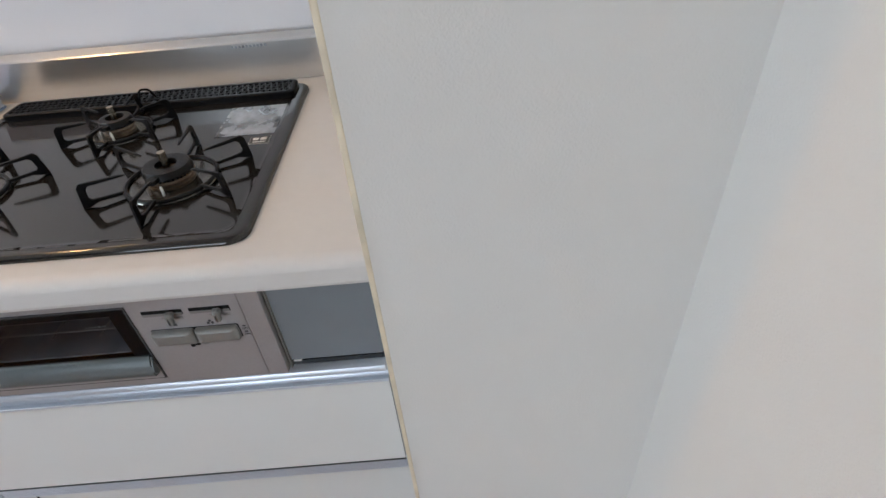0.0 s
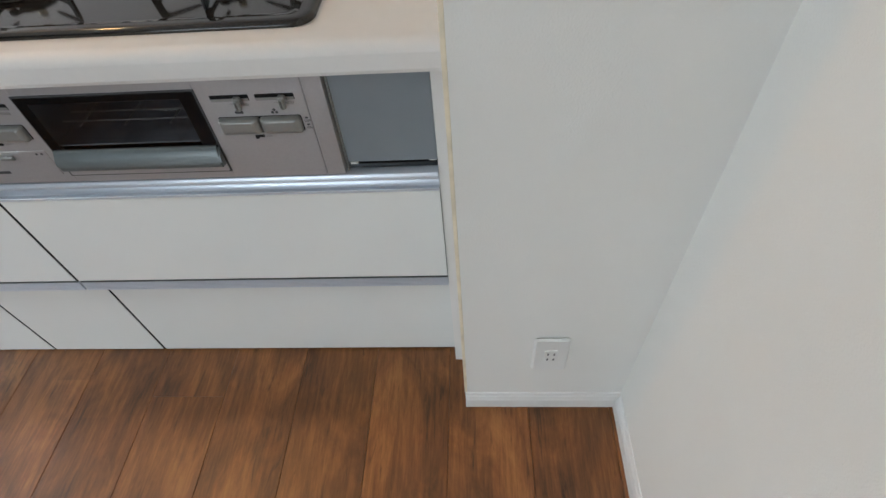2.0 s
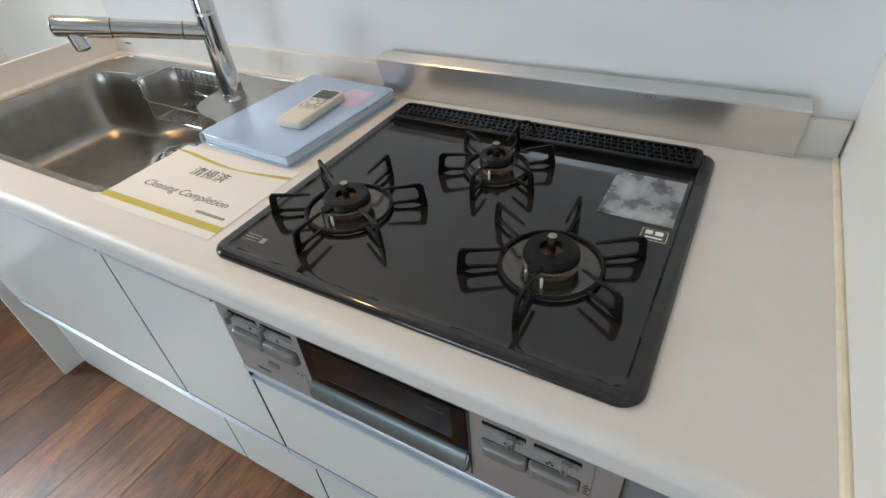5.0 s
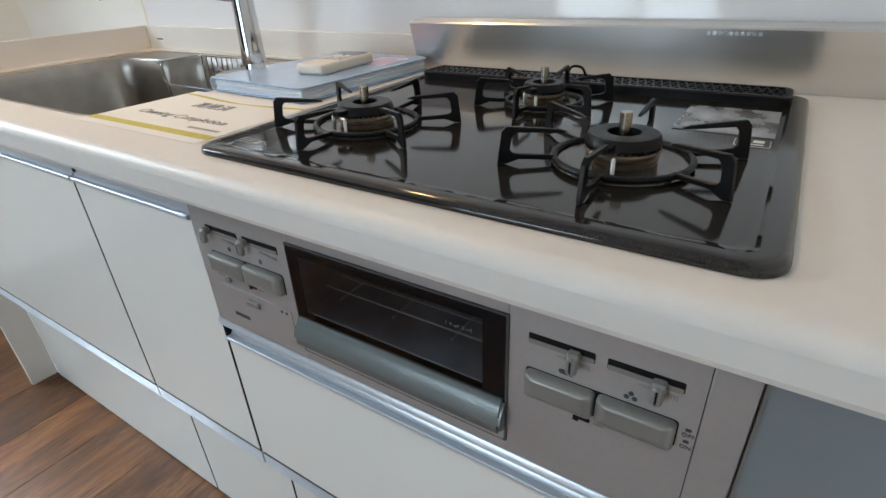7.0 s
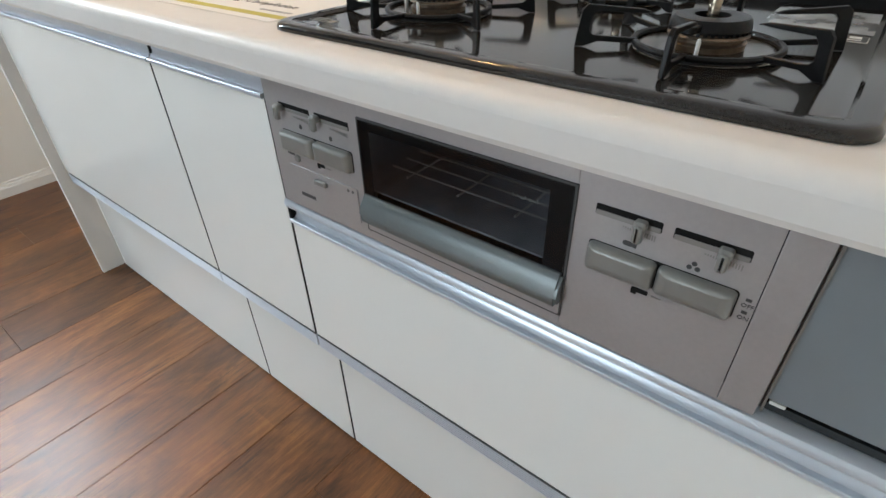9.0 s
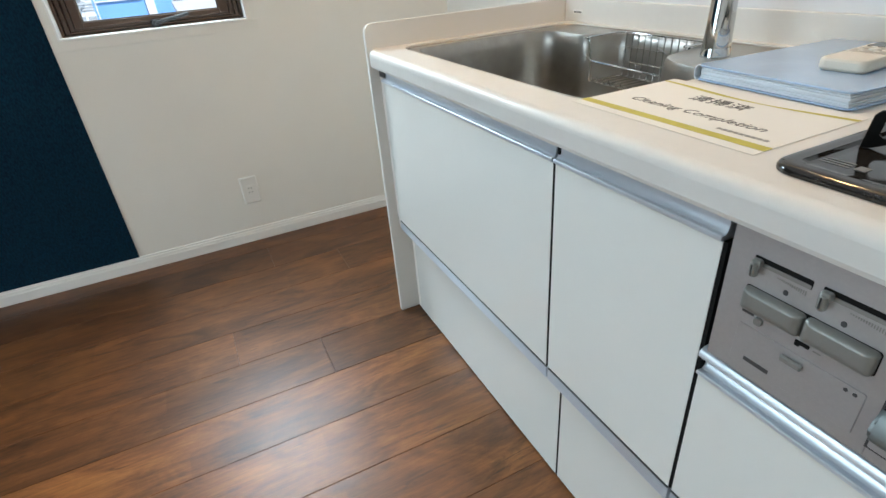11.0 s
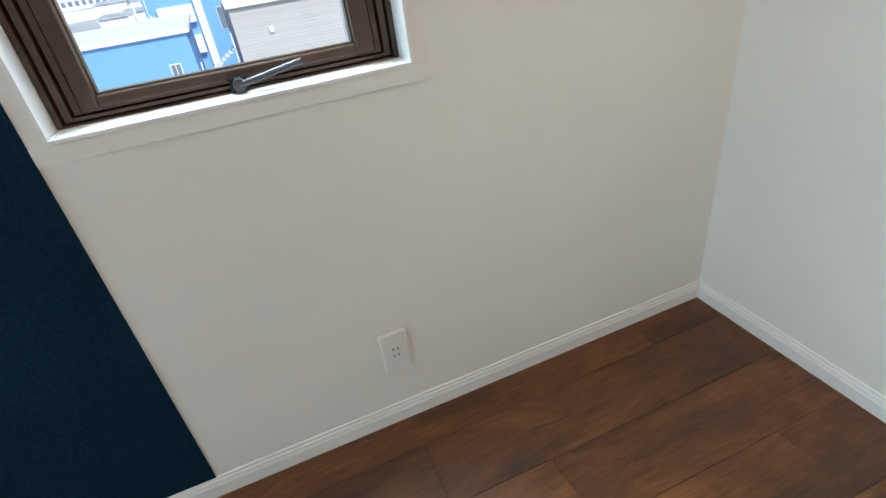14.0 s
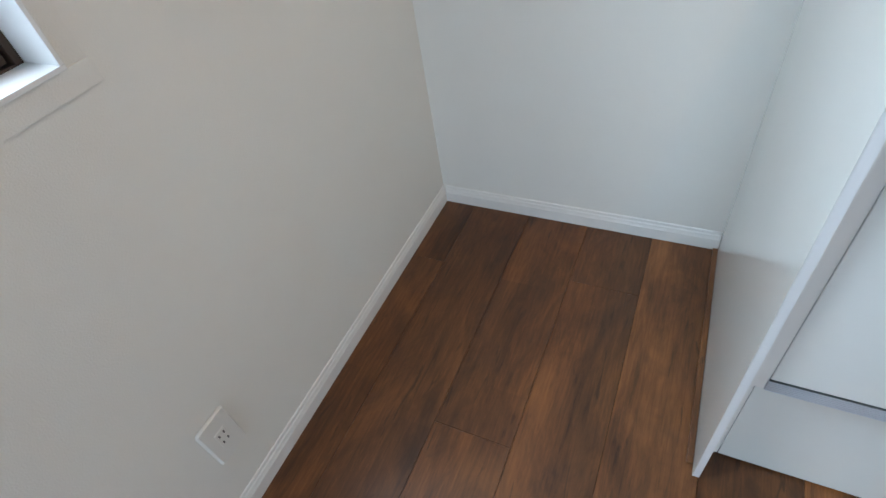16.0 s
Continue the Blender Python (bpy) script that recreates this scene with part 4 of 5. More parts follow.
# ---- steel splash guard ----
g = thing("splash_guard", (-0.43, 0.59, TOP), "brushed stainless steel splash guard behind the hob", "splash guard")
sec = [(0.598, TOP + 0.0005), (0.5992, TOP + 0.0005), (0.5752, 0.9365), (0.5772, 0.9385), (0.613, 0.9425), (0.613, 0.9437), (0.576, 0.940), (0.5736, 0.937)]
part("front_sheet", profile_x(sec, -0.817, -0.031), GUARD_STEEL, g)
for xa in (-0.817, -0.0322):
    part("side_sheet", loft([[(xa + k, 0.599, TOP + 0.0005), (xa + k, 0.613, TOP + 0.0005), (xa + k, 0.613, 0.9425), (xa + k, 0.577, 0.938)] for k in (0, 0.0012)]), STEEL, g)


for i in range(10):
    xs = -0.282 + 0.0073 * i
    part("sticker_bar", box(xs, xs + 0.0045, 0.5738, 0.5752, 0.929, 0.9335), STICKER, g)


# ---- sink ----
def smooth_closed(ctrl, n=10):
    out, m = [], len(ctrl)
    for i in range(m):
        p0, p1, p2, p3 = (Vector(ctrl[(i + k - 1) % m]) for k in range(4))
        for j in range(n):
            t = j / n
            out.append(0.5 * ((2 * p1) + (p2 - p0) * t + (2 * p0 - 5 * p1 + 4 * p2 - p3) * t * t + (3 * p1 - p0 - 3 * p2 + p3) * t ** 3))
    return out


def by_angle(pts, c, n):
    """Resamples a closed line by even angles round c."""
    pol = sorted((math.atan2(p[1] - c[1], p[0] - c[0]), math.hypot(p[0] - c[0], p[1] - c[1])) for p in pts)
    ang, rad = [q[0] for q in pol], [q[1] for q in pol]
    grid = [-math.pi + 2 * math.pi * (i + 0.5) / n for i in range(n)]
    rr = np.interp(grid, [ang[-1] - 2 * math.pi] + ang + [ang[0] + 2 * math.pi], [rad[-1]] + rad + [rad[0]])
    return [(a, r) for a, r in zip(grid, rr)]


def dense(pts, n=12):
    out = []
    for i, p in enumerate(pts):
        q = pts[(i + 1) % len(pts)]
        out += [(p[0] + (q[0] - p[0]) * k / n, p[1] + (q[1] - p[1]) * k / n) for k in range(n)]
    return out


SINK_Z = 0.665
basin_line = [(-1.72, 0.082), (-1.57, 0.076), (-1.40, 0.076), (-1.24, 0.076), (-1.095, 0.082), (-1.064, 0.115), (-1.06, 0.21), (-1.068, 0.31), (-1.11, 0.36), (-1.18, 0.378), (-1.235, 0.415),
              (-1.255, 0.49), (-1.28, 0.56), (-1.34, 0.578), (-1.43, 0.578), (-1.51, 0.574), (-1.555, 0.545), (-1.59, 0.508), (-1.65, 0.495), (-1.72, 0.482), (-1.76, 0.44), (-1.768, 0.34), (-1.768, 0.21), (-1.762, 0.115)]
sink = thing("kitchen_sink", (-1.4, 0.31, SINK_Z), "brushed stainless steel sink basin set into worktop", "sink")
CS, NS = (-1.4, 0.29), 144
rim_polar = by_angle(dense([p[:2] for p in rounded(*SINK, 0.05, 0, 8)]), CS, NS)
in_polar = by_angle(dense([tuple(p) for p in smooth_closed(basin_line)], 3), CS, NS)


def sink_loop(polar, inset, z, ease=0.0):
    return [(CS[0] + (r - inset - ease * r) * math.cos(a), CS[1] + (r - inset - ease * r) * math.sin(a), z) for a, r in polar]


bm = loft([sink_loop(rim_polar, -0.002, TOP - 0.012), sink_loop(rim_polar, 0.0005, TOP - 0.004), sink_loop(rim_polar, 0.004, TOP - 0.003), sink_loop(rim_polar, 0.007, TOP - 0.006),
           sink_loop(in_polar, -0.004, TOP - 0.006), sink_loop(in_polar, 0.0, TOP - 0.0068), sink_loop(in_polar, 0.003, TOP - 0.012), sink_loop(in_polar, 0.008, TOP - 0.04),
           sink_loop(in_polar, 0.016, SINK_Z + 0.036), sink_loop(in_polar, 0.0195, SINK_Z + 0.02), sink_loop(in_polar, 0.026, SINK_Z + 0.0095), sink_loop(in_polar, 0.036, SINK_Z + 0.0045), sink_loop(in_polar, 0.055, SINK_Z + 0.002),
           sink_loop(in_polar, 0.06, SINK_Z, 0.3), sink_loop(in_polar, 0.06, SINK_Z - 0.002, 0.6)], cap_start=False)
part("basin", bm, SINK_STEEL, sink)
DRAIN = (-1.405, 0.42)
d = part("drain_ring", lathe(DRAIN, [(0.078, SINK_Z + 0.002), (0.077, SINK_Z + 0.006), (0.067, SINK_Z + 0.006), (0.064, SINK_Z + 0.002)], 40), STEEL, sink)
part("drain_gap", lathe(DRAIN, [(0.0645, SINK_Z + 0.0022), (0.0645, SINK_Z + 0.0028)], 40), INSIDE, d, "dark gap round the drain cover")
part("drain_cover", lathe(DRAIN, [(0.058, SINK_Z + 0.003), (0.057, SINK_Z + 0.007), (0.05, SINK_Z + 0.0085), (0.02, SINK_Z + 0.009)], 40), SINK_STEEL, d, "round steel drain cover")
# crumpled clear film over the drain cover
rng = random.Random(3)
loops = []
for k in range(8):
    rk = 0.004 + 0.0082 * k
    loops.append([(DRAIN[0] + (rk + rng.uniform(-0.002, 0.002)) * math.cos(2 * math.pi * i / 30), DRAIN[1] + (rk + rng.uniform(-0.002, 0.002)) * math.sin(2 * math.pi * i / 30),
                   SINK_Z + 0.0105 + (rng.uniform(0, 0.007) if k < 7 else rng.uniform(-0.003, 0.002))) for i in range(30)])
bm = loft(loops)
bmesh.ops.triangulate(bm, faces=bm.faces[:])
part("film", bm, FILM, d, "crumpled clear plastic film")


# ---- dish rack in the sink ----
rack = thing("dish_rack", (-1.38, 0.47, 0.75), "chrome wire basket hanging in the sink", "dish rack")
RX0, RX1, RY0, RY1, RZ0, RZ1 = -1.53, -1.262, 0.46, 0.566, 0.742, 0.848
part("rim", tube(bend([(RX0, RY0, RZ1), (RX0, RY1, RZ1), (RX1, RY1, RZ1), (RX1, RY0 + 0.03, RZ1)], 0.02), 0.0022, 8), CHROME, rack)
part("rim", tube(bend([(RX0 - 0.012, RY0 - 0.004, RZ1), (RX0 + 0.01, RY0 - 0.004, RZ1 - 0.004), (RX0 + 0.012, RY0, RZ0 + 0.045), (RX0 + 0.012, RY0, RZ0), (RX0 + 0.012, RY1, RZ0)], 0.006), 0.002, 8), CHROME, rack)
part("front_bar", tube(bend([(RX0 - 0.006, RY0 + 0.002, RZ0 + 0.06), (RX0 + 0.02, RY0 - 0.004, RZ0 + 0.052), (RX1 - 0.03, RY0 - 0.004, RZ0 + 0.048)], 0.01), 0.002, 8), CHROME, rack)
part("floor_ring", tube([(p[0], p[1], RZ0) for p in rounded(RX0 + 0.01, RX1 - 0.006, RY0 + 0.004, RY1 - 0.004, 0.02, 0)], 0.002, 8, closed=True), CHROME, rack)
for i in range(12):
    xk = RX0 + 0.022 + (RX1 - RX0 - 0.04) * i / 11
    part("wire", tube(bend([(xk, RY1, RZ1), (xk, RY1 - 0.004, RZ0), (xk, RY0 + 0.002, RZ0), (xk, RY0 - 0.002, RZ0 + 0.014)], 0.01, 3), 0.0014, 6), CHROME, rack)
for k in (0.33, 0.66):
    part("wire", tube([(RX0 + 0.01, RY1 - 0.004 * k, RZ1 - (RZ1 - RZ0) * k), (RX1, RY1 - 0.004 * k, RZ1 - (RZ1 - RZ0) * k)], 0.0013, 6), CHROME, rack)
part("hook", tube(bend([(RX1 - 0.05, RY0 + 0.01, RZ1 - 0.005), (RX1 - 0.03, RY0 + 0.02, RZ1 - 0.02), (RX1 + 0.005, RY0 + 0.03, RZ1 - 0.018), (RX1 + 0.012, RY0 + 0.034, RZ1 + 0.001)], 0.01), 0.002, 8), CHROME, rack)

# ---- faucet ----
FB = Vector((-1.168, 0.468, TOP - 0.006))
faucet = thing("faucet", FB, "chrome single-lever kitchen mixer tap beside sink", "faucet")
part("base_ring", lathe(FB.xy, [(0.0275, FB.z), (0.0275, FB.z + 0.004), (0.0268, FB.z + 0.006), (0.026, FB.z + 0.018)], 32), CHROME, faucet)
part("body", lathe(FB.xy, [(0.0255, FB.z + 0.017), (0.0245, FB.z + 0.05), (0.0225, FB.z + 0.12), (0.0215, FB.z + 0.19)], 32), CHROME, faucet)
part("collar", lathe(FB.xy, [(0.0225, FB.z + 0.19), (0.0225, FB.z + 0.196)], 32), STEEL, faucet)
part("cartridge", lathe(FB.xy, [(0.0222, FB.z + 0.196), (0.0222, FB.z + 0.245), (0.018, FB.z + 0.252)], 32), CHROME, faucet)
part("lever", tube([FB + Vector((0, 0, 0.24)), FB + Vector((0.02, -0.05, 0.265)), FB + Vector((0.03, -0.09, 0.275))], 0.006, 10), CHROME, faucet)
A0, A1 = Vector((FB.x, FB.y, 0.998)), Vector((-1.373, 0.260, 1.054))
along = (A1 - A0).normalized()
across = along.orthogonal().normalized()


def head_ring(q):
    """A circle of radius q square to the spout."""
    return [Matrix.Rotation(2 * math.pi * i / 24, 3, along) @ across * q for i in range(24)]


sp = part("spout", tube([A0, A0 + along * 0.19], 0.0185, 24), CHROME, faucet)
part("seam", tube([A0 + along * 0.055, A0 + along * 0.057], 0.0188, 24), PRINT, sp)
part("seam", tube([A0 + along * 0.19, A0 + along * 0.192], 0.0188, 24), PRINT, sp)
head = part("spray_head", tube([A0 + along * 0.192, A0 + along * 0.2, A1 - along * 0.006, A1 - along * 0.004], 0.0206, 24), CHROME, faucet)
part("end_cap", loft([[A1 - along * k + v for v in head_ring(q)] for k, q in ((0.004, 0.0206), (0.001, 0.0196), (-0.0012, 0.017), (-0.0022, 0.012))]), CHROME, head)
NZ = A1 - along * 0.03
part("nozzle", tube([NZ, NZ + Vector((0.004, 0.004, -0.044))], 0.0168, 24), CHROME, head)
part("aerator", tube([NZ + Vector((0.004, 0.004, -0.043)), NZ + Vector((0.0042, 0.0042, -0.048))], 0.013, 20), PRINT, head)

# ---- cleaning notice ----
NOTE = pose(-0.918, 0.146, TOP + 0.0004, 0, 0, 0.3)
note = thing("cleaning_notice", NOTE.translation, "white printed cleaning completion sheet lying on worktop", "paper sheet")


def laid(bm):
    bm.transform(NOTE)
    return bm


part("sheet", laid(box(-0.1475, 0.1475, -0.105, 0.105, 0, 0.0004)), PAPER, note)
part("stripe", laid(box(-0.1475, 0.1475, -0.088, -0.073, 0.0005, 0.0007)), OLIVE, note, "straight olive stripe")
wave_lo, wave_hi = [], []
for i in range(33):
    u = i / 32
    zc = 0.076 + 0.009 * math.cos(u * 1.6 * math.pi + 0.3)
    hw = 0.0016 + 0.0026 * abs(math.sin(u * math.pi * 1.4 + 0.4))
    wave_lo.append((-0.1475 + 0.295 * u, zc - hw, 0.0006))
    wave_hi.append((-0.1475 + 0.295 * u, zc + hw, 0.0006))
part("wave_stripe", laid(loft([wave_lo, wave_hi], False, False, closed=False)), OLIVE, note, "wavy olive stripe")
part("lettering", laid(writing("清掃済", 0.030, pose(-0.006, 0.034, 0.0006))), INK, note, "large dark characters")
part("lettering", laid(writing("Cleaning Completion", 0.0248, pose(0.0, -0.026, 0.0006), shear=0.25, thin=0.008)), INK, note, "dark italic letters")
for i in range(9):
    part("print", laid(box(0.065 + 0.0075 * i, 0.071 + 0.0075 * i, -0.060, -0.054, 0.0005, 0.0007)), BUTTON_GREY, note)

# ---- folder and remote control ----
FOLD = pose(-0.911, 0.424, TOP + 0.0012, 0, 0, -3)
folder = thing("document_folder", FOLD.translation, "thick clear blue plastic folder of papers on worktop", "folder")


def folded(bm):
    bm.transform(FOLD)
    return bm


part("cover", folded(slab(-0.122, 0.122, -0.165, 0.165, 0.014, 0.0205, 0.0235, 0.0012)), FOLDER_BLUE, folder)
part("cover", folded(slab(-0.122, 0.122, -0.165, 0.165, 0.014, 0.0, 0.0025, 0.001)), FOLDER_BLUE, folder)
for i in range(6):
    part("page", folded(box(-0.115 + 0.001 * (i % 2), 0.117 - 0.0015 * (i % 3), -0.161 + 0.001 * (i % 3), 0.158, 0.0027 + 0.003 * i, 0.0054 + 0.003 * i, 0.0004)), PAGES, folder)
sec = [(-0.118, 0.0), (-0.1225, 0.004), (-0.124, 0.012), (-0.1225, 0.020), (-0.118, 0.0235), (-0.117, 0.0225), (-0.1215, 0.019), (-0.1228, 0.012), (-0.1215, 0.005), (-0.117, 0.001)]
part("spine", folded(profile_y(sec, -0.165, 0.165)), PAGES, folder, "pale translucent folder spine")
part("label", folded(slab(0.03, 0.10, 0.05, 0.13, 0.004, 0.0236, 0.0238, 0.0001)), material("pale_pink_card", (0.6, 0.5, 0.7), 0.3, vary=0.1, scale=30), folder, "faint pink card under plastic")

REM = pose(-0.876, 0.42, TOP + 0.0252, 0, 0, 3)
remote = thing("remote_control", REM.translation, "beige air conditioner remote control on blue folder", "remote control")


def on_remote(bm):
    bm.transform(REM)
    return bm


w, l = 0.031, 0.077
bm = loft([rounded(-w + 0.003, w - 0.003, -l + 0.003, l - 0.003, 0.008, 0), rounded(-w, w, -l, l, 0.01, 0.004), rounded(-w, w, -l, l, 0.01, 0.013), rounded(-w + 0.002, w - 0.002, -l + 0.002, l - 0.002, 0.009, 0.0165), rounded(-w + 0.006, w - 0.006, -l + 0.006, l - 0.006, 0.007, 0.0175)])
part("body", on_remote(bm), REMOTE, remote)
part("keypad", on_remote(slab(-0.0235, 0.0235, -0.016, 0.030, 0.004, 0.0173, 0.0179, 0.0003)), material("grey_beige_keypad", (0.4, 0.38, 0.34), 0.4), remote, "grey-beige keypad panel")
part("screen", on_remote(slab(-0.0235, 0.0235, 0.031, 0.070, 0.004, 0.0172, 0.0182, 0.0004)), SCREEN, remote, "dark display window")
bm = on_remote(lathe((0, 0.006), [(0.0075, 0.0178), (0.0075, 0.0194), (0.006, 0.0198)], 16))
part("button", bm, SOCKET, remote)
for bx, by in ((-0.016, 0.0), (0.016, 0.0), (-0.016, 0.013), (0.016, 0.013), (-0.009, 0.024), (0.009, 0.024), (-0.010, -0.010), (0.010, -0.010)):
    part("button", on_remote(slab(bx - 0.0042, bx + 0.0042, by - 0.0026, by + 0.0026, 0.0022, 0.0178, 0.0192, 0.0006)), SOCKET, remote)
part("cover_line", on_remote(box(-0.0285, 0.0285, -0.0202, -0.0194, 0.0170, 0.0177)), BUTTON_GREY, remote)

# ---- ceiling downlight ----
dl = thing("downlight", (-1.42, 0.2, CEIL), "small recessed warm ceiling downlight above the sink", "ceiling light")
part("trim_ring", lathe((-1.42, 0.2), [(0.065, CEIL - 0.0005), (0.065, CEIL - 0.006), (0.052, CEIL - 0.008), (0.05, CEIL - 0.001)], 32), TRIM, dl)

# ---- outside ----
GROUND = -12.0
ASPHALT = material("pale_town_ground", (0.4, 0.41, 0.42), 0.9, vary=0.3, scale=0.05)
BLUE_WALL = material("blue_siding", (0.18, 0.39, 0.76), 0.6, vary=0.05, scale=0.5)
WHITE_WALL = material("white_render", (0.8, 0.8, 0.8), 0.8, vary=0.05, scale=0.3)
BEIGE_BRICK = material("pale_beige_brick", (0.6, 0.57, 0.54), 0.8, vary=0.08, scale=3, stretch=(1, 1, 4))
nt = BEIGE_BRICK.node_tree
turn = nt.nodes.new("ShaderNodeMapping")
turn.inputs["Rotation"].default_value = (radians(90), 0, radians(90))
bricks = nt.nodes.new("ShaderNodeTexBrick")
bricks.inputs["Scale"].default_value = 2.2
bricks.inputs["Color1"].default_value, bricks.inputs["Color2"].default_value, bricks.inputs["Mortar"].default_value = (0.5, 0.48, 0.46, 1), (0.44, 0.42, 0.40, 1), (0.3, 0.29, 0.28, 1)
nt.links.new(nt.nodes["Texture Coordinate"].outputs["Object"], turn.inputs[0])
nt.links.new(turn.outputs[0], bricks.inputs["Vector"])
nt.links.new(bricks.outputs["Color"], nt.nodes["Principled BSDF"].inputs["Base Color"])
ROOF_GREY = material("grey_roof", (0.45, 0.48, 0.5), 0.7, vary=0.2, scale=0.6)
PALE_WALL = material("pale_apartment", (0.78, 0.8, 0.83), 0.8, vary=0.05, scale=0.1)
DARK_PANE = material("dark_window", (0.16, 0.2, 0.25), 0.2)
solid("ground", box(-900, 60, -500, 500, GROUND - 0.5, GROUND), ASPHALT, label="distant town ground seen from the window", category="ground", kind="structure")


def building(label, x0, x1, y0, y1, top, mat, windows=(), roof_mat=None, name="house"):
    """A block facing +x, with framed openings (y0, y1, z0, z1) on its front."""
    h = thing(name, ((x0 + x1) / 2, (y0 + y1) / 2, GROUND), label, "building")
    part("wall", box(x0, x1, y0, y1, GROUND, top), mat, h)
    part("roof", box(x0 - 0.2, x1 + 0.25, y0 - 0.25, y1 + 0.25, top, top + 0.25), roof_mat or WHITE_WALL, h)
    for a, c, lo, hi in windows:
        f = part("window", box(x1, x1 + 0.08, a - 0.07, c + 0.07, lo - 0.07, hi + 0.07), WHITE_WALL, h)
        part("pane", box(x1 + 0.08, x1 + 0.1, a, (a + c) / 2 - 0.03, lo, hi), DARK_PANE, f)
        part("pane", box(x1 + 0.08, x1 + 0.1, (a + c) / 2 + 0.03, c, lo, hi), DARK_PANE, f)
    return h


h = building("blue three-storey house with white balcony band", -86, -76, -7.7, -2.4, 1.9, BLUE_WALL, ((-6.3, -4.6, -0.6, 0.6),), BLUE_WALL)
part("balcony", box(-76, -75.2, -6.4, -2.5, -4.9, -3.0), WHITE_WALL, h)
part("balcony", box(-76, -75.2, -4.6, -2.5, -8.4, -6.4), WHITE_WALL, h)
part("rail", box(-75.9, -75.7, -7.3, -2.6, -1.2, -1.05), WHITE_WALL, h)
part("downpipe", lathe((-75.9, -7.4), [(0.07, GROUND), (0.07, 1.6)], 8), WHITE_WALL, h)
h = building("long blue house with white flat roof", -92, -77, -1.6, 9.5, -0.6, BLUE_WALL, ((0.6, 3.2, -2.4, -1.0), (4.6, 6.0, -2.1, -0.9), (0.1, 1.6, -6.4, -3.9), (1.3, 2.4, -9.8, -8.2)))
part("penthouse", box(-92, -80, -2.2, 8.5, -0.35, 1.3), WHITE_WALL, h)
part("pier", box(-77, -76.3, -2.3, -1.4, GROUND, 0.4), WHITE_WALL, h)
for i in range(5):
    y = -0.1 + 1.15 * i
    part("roof_unit", box(-79.95, -79.4, y, y + 0.85, 1.3, 2.2, 0.03), WHITE_WALL, h, "white rooftop air conditioner unit")
h = building("pale beige brick block with white parapet", -66, -45, 0.55, 8.5, -1.7, BEIGE_BRICK, name="brick_block")
part("parapet", box(-65.8, -44.7, 0.35, 8.7, -2.0, -1.4), WHITE_WALL, h, "white roof parapet")
part("vent_cover", box(-45, -44.85, 3.0, 3.3, -4.0, -3.6), WHITE_WALL, h)
h = building("low blue house with white roof edge", -56, -44, -12.0, -2.6, -2.9, BLUE_WALL, ((-4.3, -3.7, -6.2, -4.8),))
def utility_pole(x, y, top):
    p = thing("utility_pole", (x, y, GROUND), "pale utility pole with crossarms among the houses", "utility pole")
    part("pole", lathe((x, y), [(0.17, GROUND), (0.12, top)], 12), PALE_WALL, p)
    for k in range(3):
        z = top - 0.4 - 0.8 * k
        part("crossarm", box(x - 0.06, x + 0.06, y - 0.9 + 0.2 * k, y + 0.9, z, z + 0.12), WHITE_WALL, p)
        for q in (-0.7, -0.25, 0.3, 0.75):
            part("insulator", lathe((x, y + q), [(0.05, z + 0.12), (0.07, z + 0.2), (0.03, z + 0.3)], 8), WHITE_WALL, p)
    part("transformer", lathe((x + 0.35, y), [(0.28, top - 3.6), (0.3, top - 3.5), (0.3, top - 2.7), (0.2, top - 2.6)], 12), WHITE_WALL, p)


utility_pole(-66, -7.6, -1.6)
utility_pole(-64, -6.2, -2.8)
st = thing("outdoor_stairs", (-46, -1.6, GROUND), "white steel outdoor stairs beside the brick block", "stairs")
for k in range(9):
    part("tread", box(-47, -45.6, -2.4 + 0.3 * k, -2.1 + 0.3 * k, -6.4 + 0.2 * k, -6.32 + 0.2 * k), WHITE_WALL, st)
for yk in (-2.4, 0.25):
    part("post", box(-45.7, -45.6, yk - 0.05, yk + 0.05, GROUND, -5.2 + 0.6 * (yk + 2.4)), WHITE_WALL, st)
rng = random.Random(5)
for i in range(9):
    y = -14 + 3.1 * (i % 3) - 2.2 * (i // 3)
    x = -100 - 16 * (i // 3) - 3 * (i % 3)
    t = building("small grey-roofed house in the distance", x - 8, x, y - 2.6, y + 2.4, -5.6 + rng.random() * 1.6 + 0.9 * (i // 3), PALE_WALL, ((y - 1.5, y - 0.2, -7.5, -6.4),), ROOF_GREY)


def apartment(label, x, y0, y1, top, cols, rows, z0):
    a = thing("apartment_building", (x - 7, (y0 + y1) / 2, GROUND), label, "building")
    part("wall", box(x - 14, x, y0, y1, GROUND, top), PALE_WALL, a)
    part("roof", box(x - 14.3, x + 0.3, y0 - 0.3, y1 + 0.3, top, top + 0.5), WHITE_WALL, a)
    for r in range(rows):
        z = z0 + r * (top - z0) / rows
        part("balcony", box(x, x + 0.4, y0 + 0.3, y1 - 0.3, z - 0.2, z + 1.0), WHITE_WALL, a)
        for c in range(cols):
            w = (y1 - y0) / cols
            part("window", box(x + 0.02, x + 0.1, y0 + w * (c + 0.2), y0 + w * (c + 0.8), z + 1.0, z + 2.5), DARK_PANE, a)


apartment("long pale apartment building far away", -240, -58, -27, 14, 14, 7, -8)
apartment("white apartment building far beyond the houses", -225, -25, -8, 16, 7, 8, -8)
apartment("pale apartment building far beyond the roofs", -260, -7, 10, 14, 8, 7, -8)
apartment("tall pale apartment building on the skyline", -230, 11, 34, 15, 9, 7, -8)

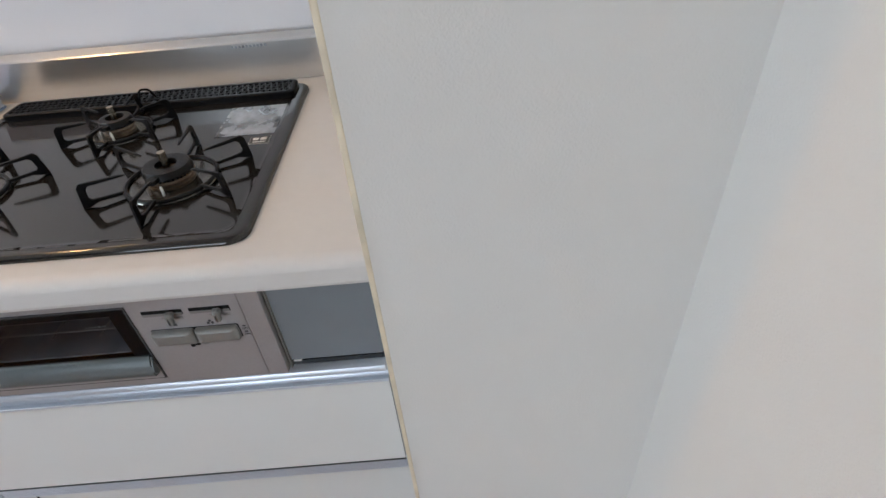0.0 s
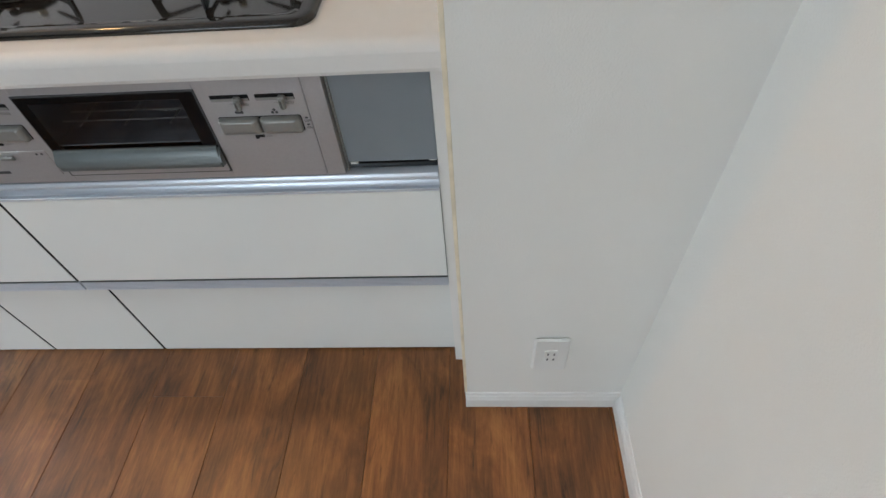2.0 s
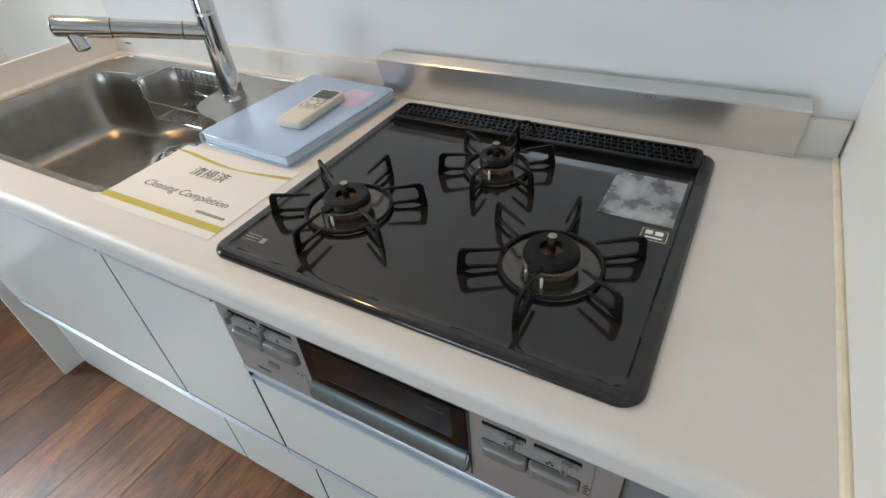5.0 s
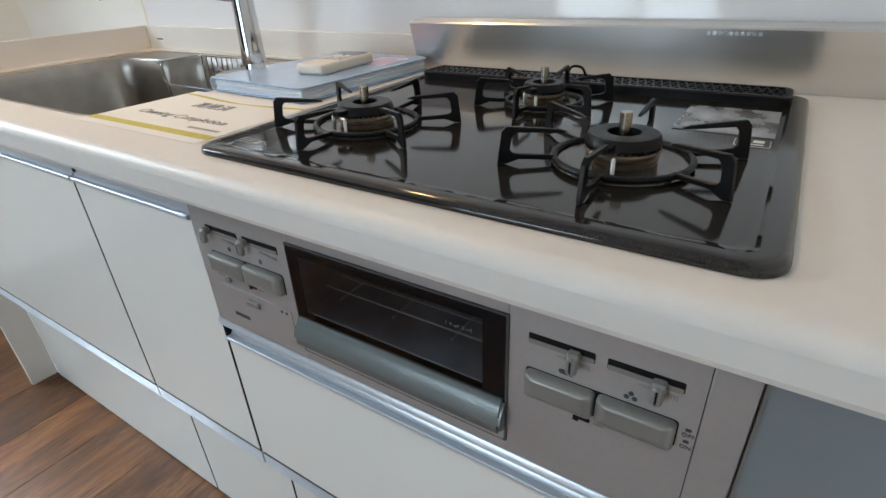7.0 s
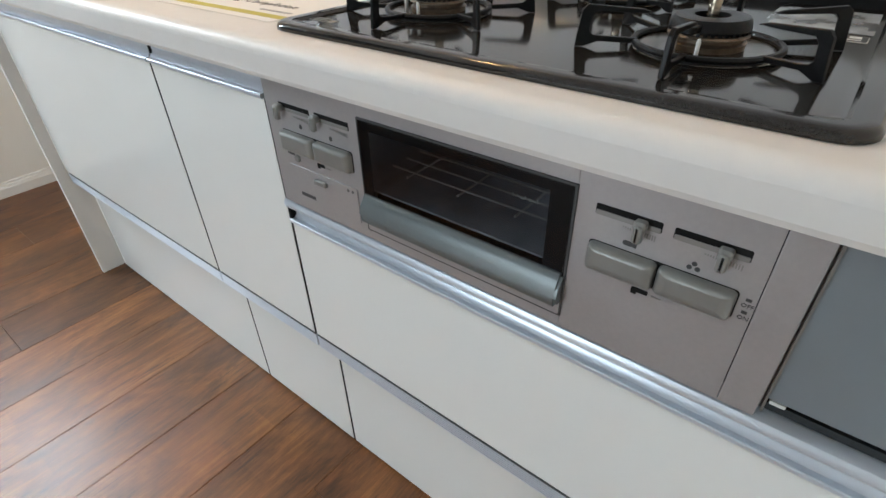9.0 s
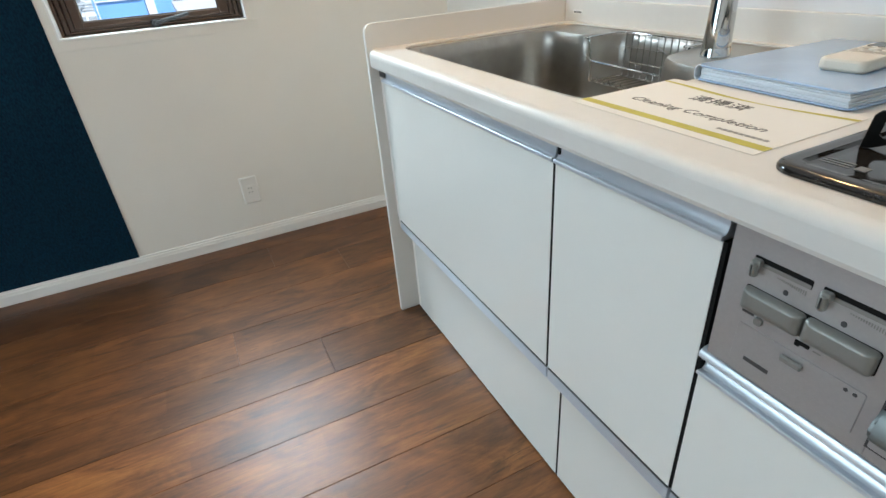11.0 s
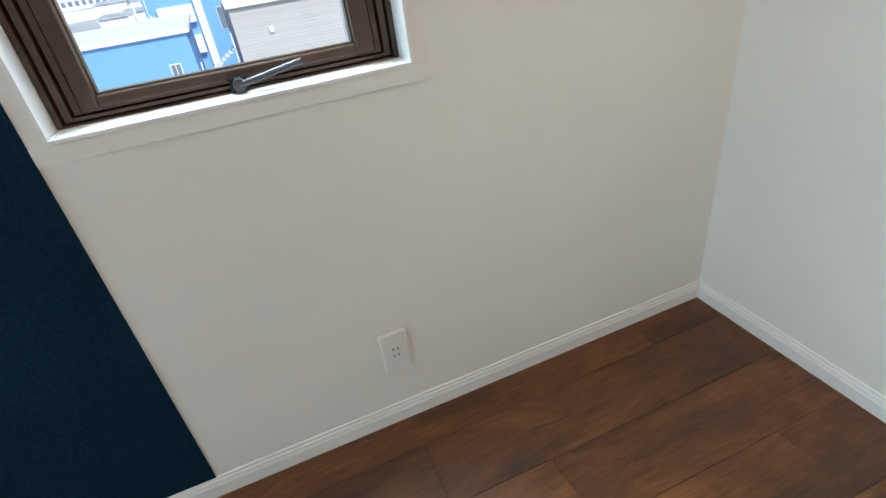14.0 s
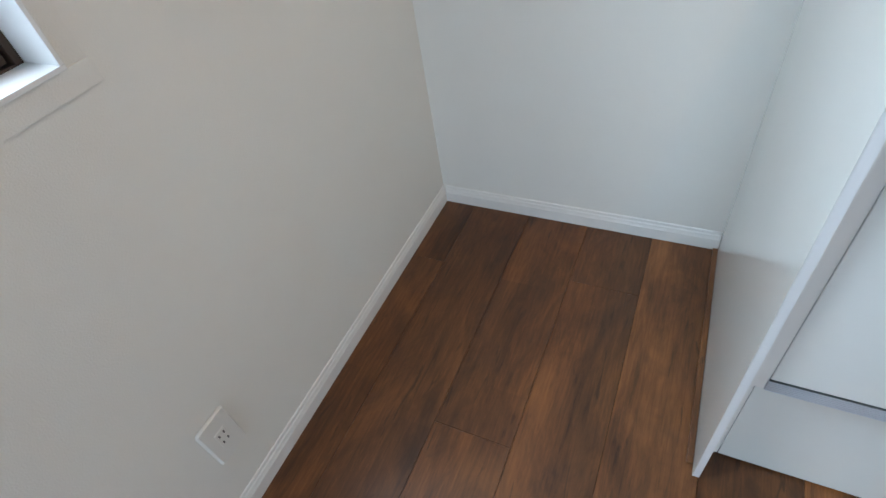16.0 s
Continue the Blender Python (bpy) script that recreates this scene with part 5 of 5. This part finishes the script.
# ---- floor of separate boards ----
floor = solid("floor", box(WEST - 0.02, EAST + 0.02, SOUTH - 0.02, NORTH + 0.02, -0.03, -0.004), INSIDE, label="walnut-brown wood board flooring", category="floor", kind="structure")
BOARD, LONG = 0.1825, 1.82


def board_mesh(length, width):
    hx, hy, e = width / 2 - 0.0004, length / 2 - 0.0002, 0.0008
    bm = bmesh.new()
    loft([[(-hx, -hy, -0.004), (hx, -hy, -0.004), (hx, hy, -0.004), (-hx, hy, -0.004)], [(-hx, -hy, -e), (hx, -hy, -e), (hx, hy, -e), (-hx, hy, -e)],
          [(-hx + e, -hy + e, 0), (hx - e, -hy + e, 0), (hx - e, hy - e, 0), (-hx + e, hy - e, 0)]], False, True, bm)
    bmesh.ops.recalc_face_normals(bm, faces=bm.faces)
    me = bpy.data.meshes.new("board")
    bm.to_mesh(me)
    bm.free()
    me.materials.append(WOOD)
    return me


boards = {}
rng = random.Random(11)
col0 = -0.6455   # middle of the column that holds a seen end joint
for c in range(-12, 7):
    x = col0 + c * BOARD
    if x < WEST - BOARD / 2 or x > EAST + BOARD / 2:
        continue
    start = {0: -0.09, -7: -0.565, -6: -0.312, -9: -0.097, -10: -0.357, -8: 0.405}.get(c, -0.72 - (c * 0.37) % 0.8)
    k0 = math.floor((SOUTH - start) / LONG)
    x0, x1 = max(x - BOARD / 2, WEST - 0.01), min(x + BOARD / 2, EAST + 0.01)
    for k in range(k0, 8):
        y0, y1 = max(start + k * LONG, SOUTH - 0.01), min(start + (k + 1) * LONG, NORTH + 0.01)
        if y0 > NORTH:
            break
        if y1 - y0 < 0.02 or x1 - x0 < 0.01:
            continue
        size = (round(y1 - y0, 4), round(x1 - x0, 4))
        if size not in boards:
            boards[size] = board_mesh(*size)
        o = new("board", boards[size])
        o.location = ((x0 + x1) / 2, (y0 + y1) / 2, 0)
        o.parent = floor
        # board tones: random, plus shade put into the colour by the window wall
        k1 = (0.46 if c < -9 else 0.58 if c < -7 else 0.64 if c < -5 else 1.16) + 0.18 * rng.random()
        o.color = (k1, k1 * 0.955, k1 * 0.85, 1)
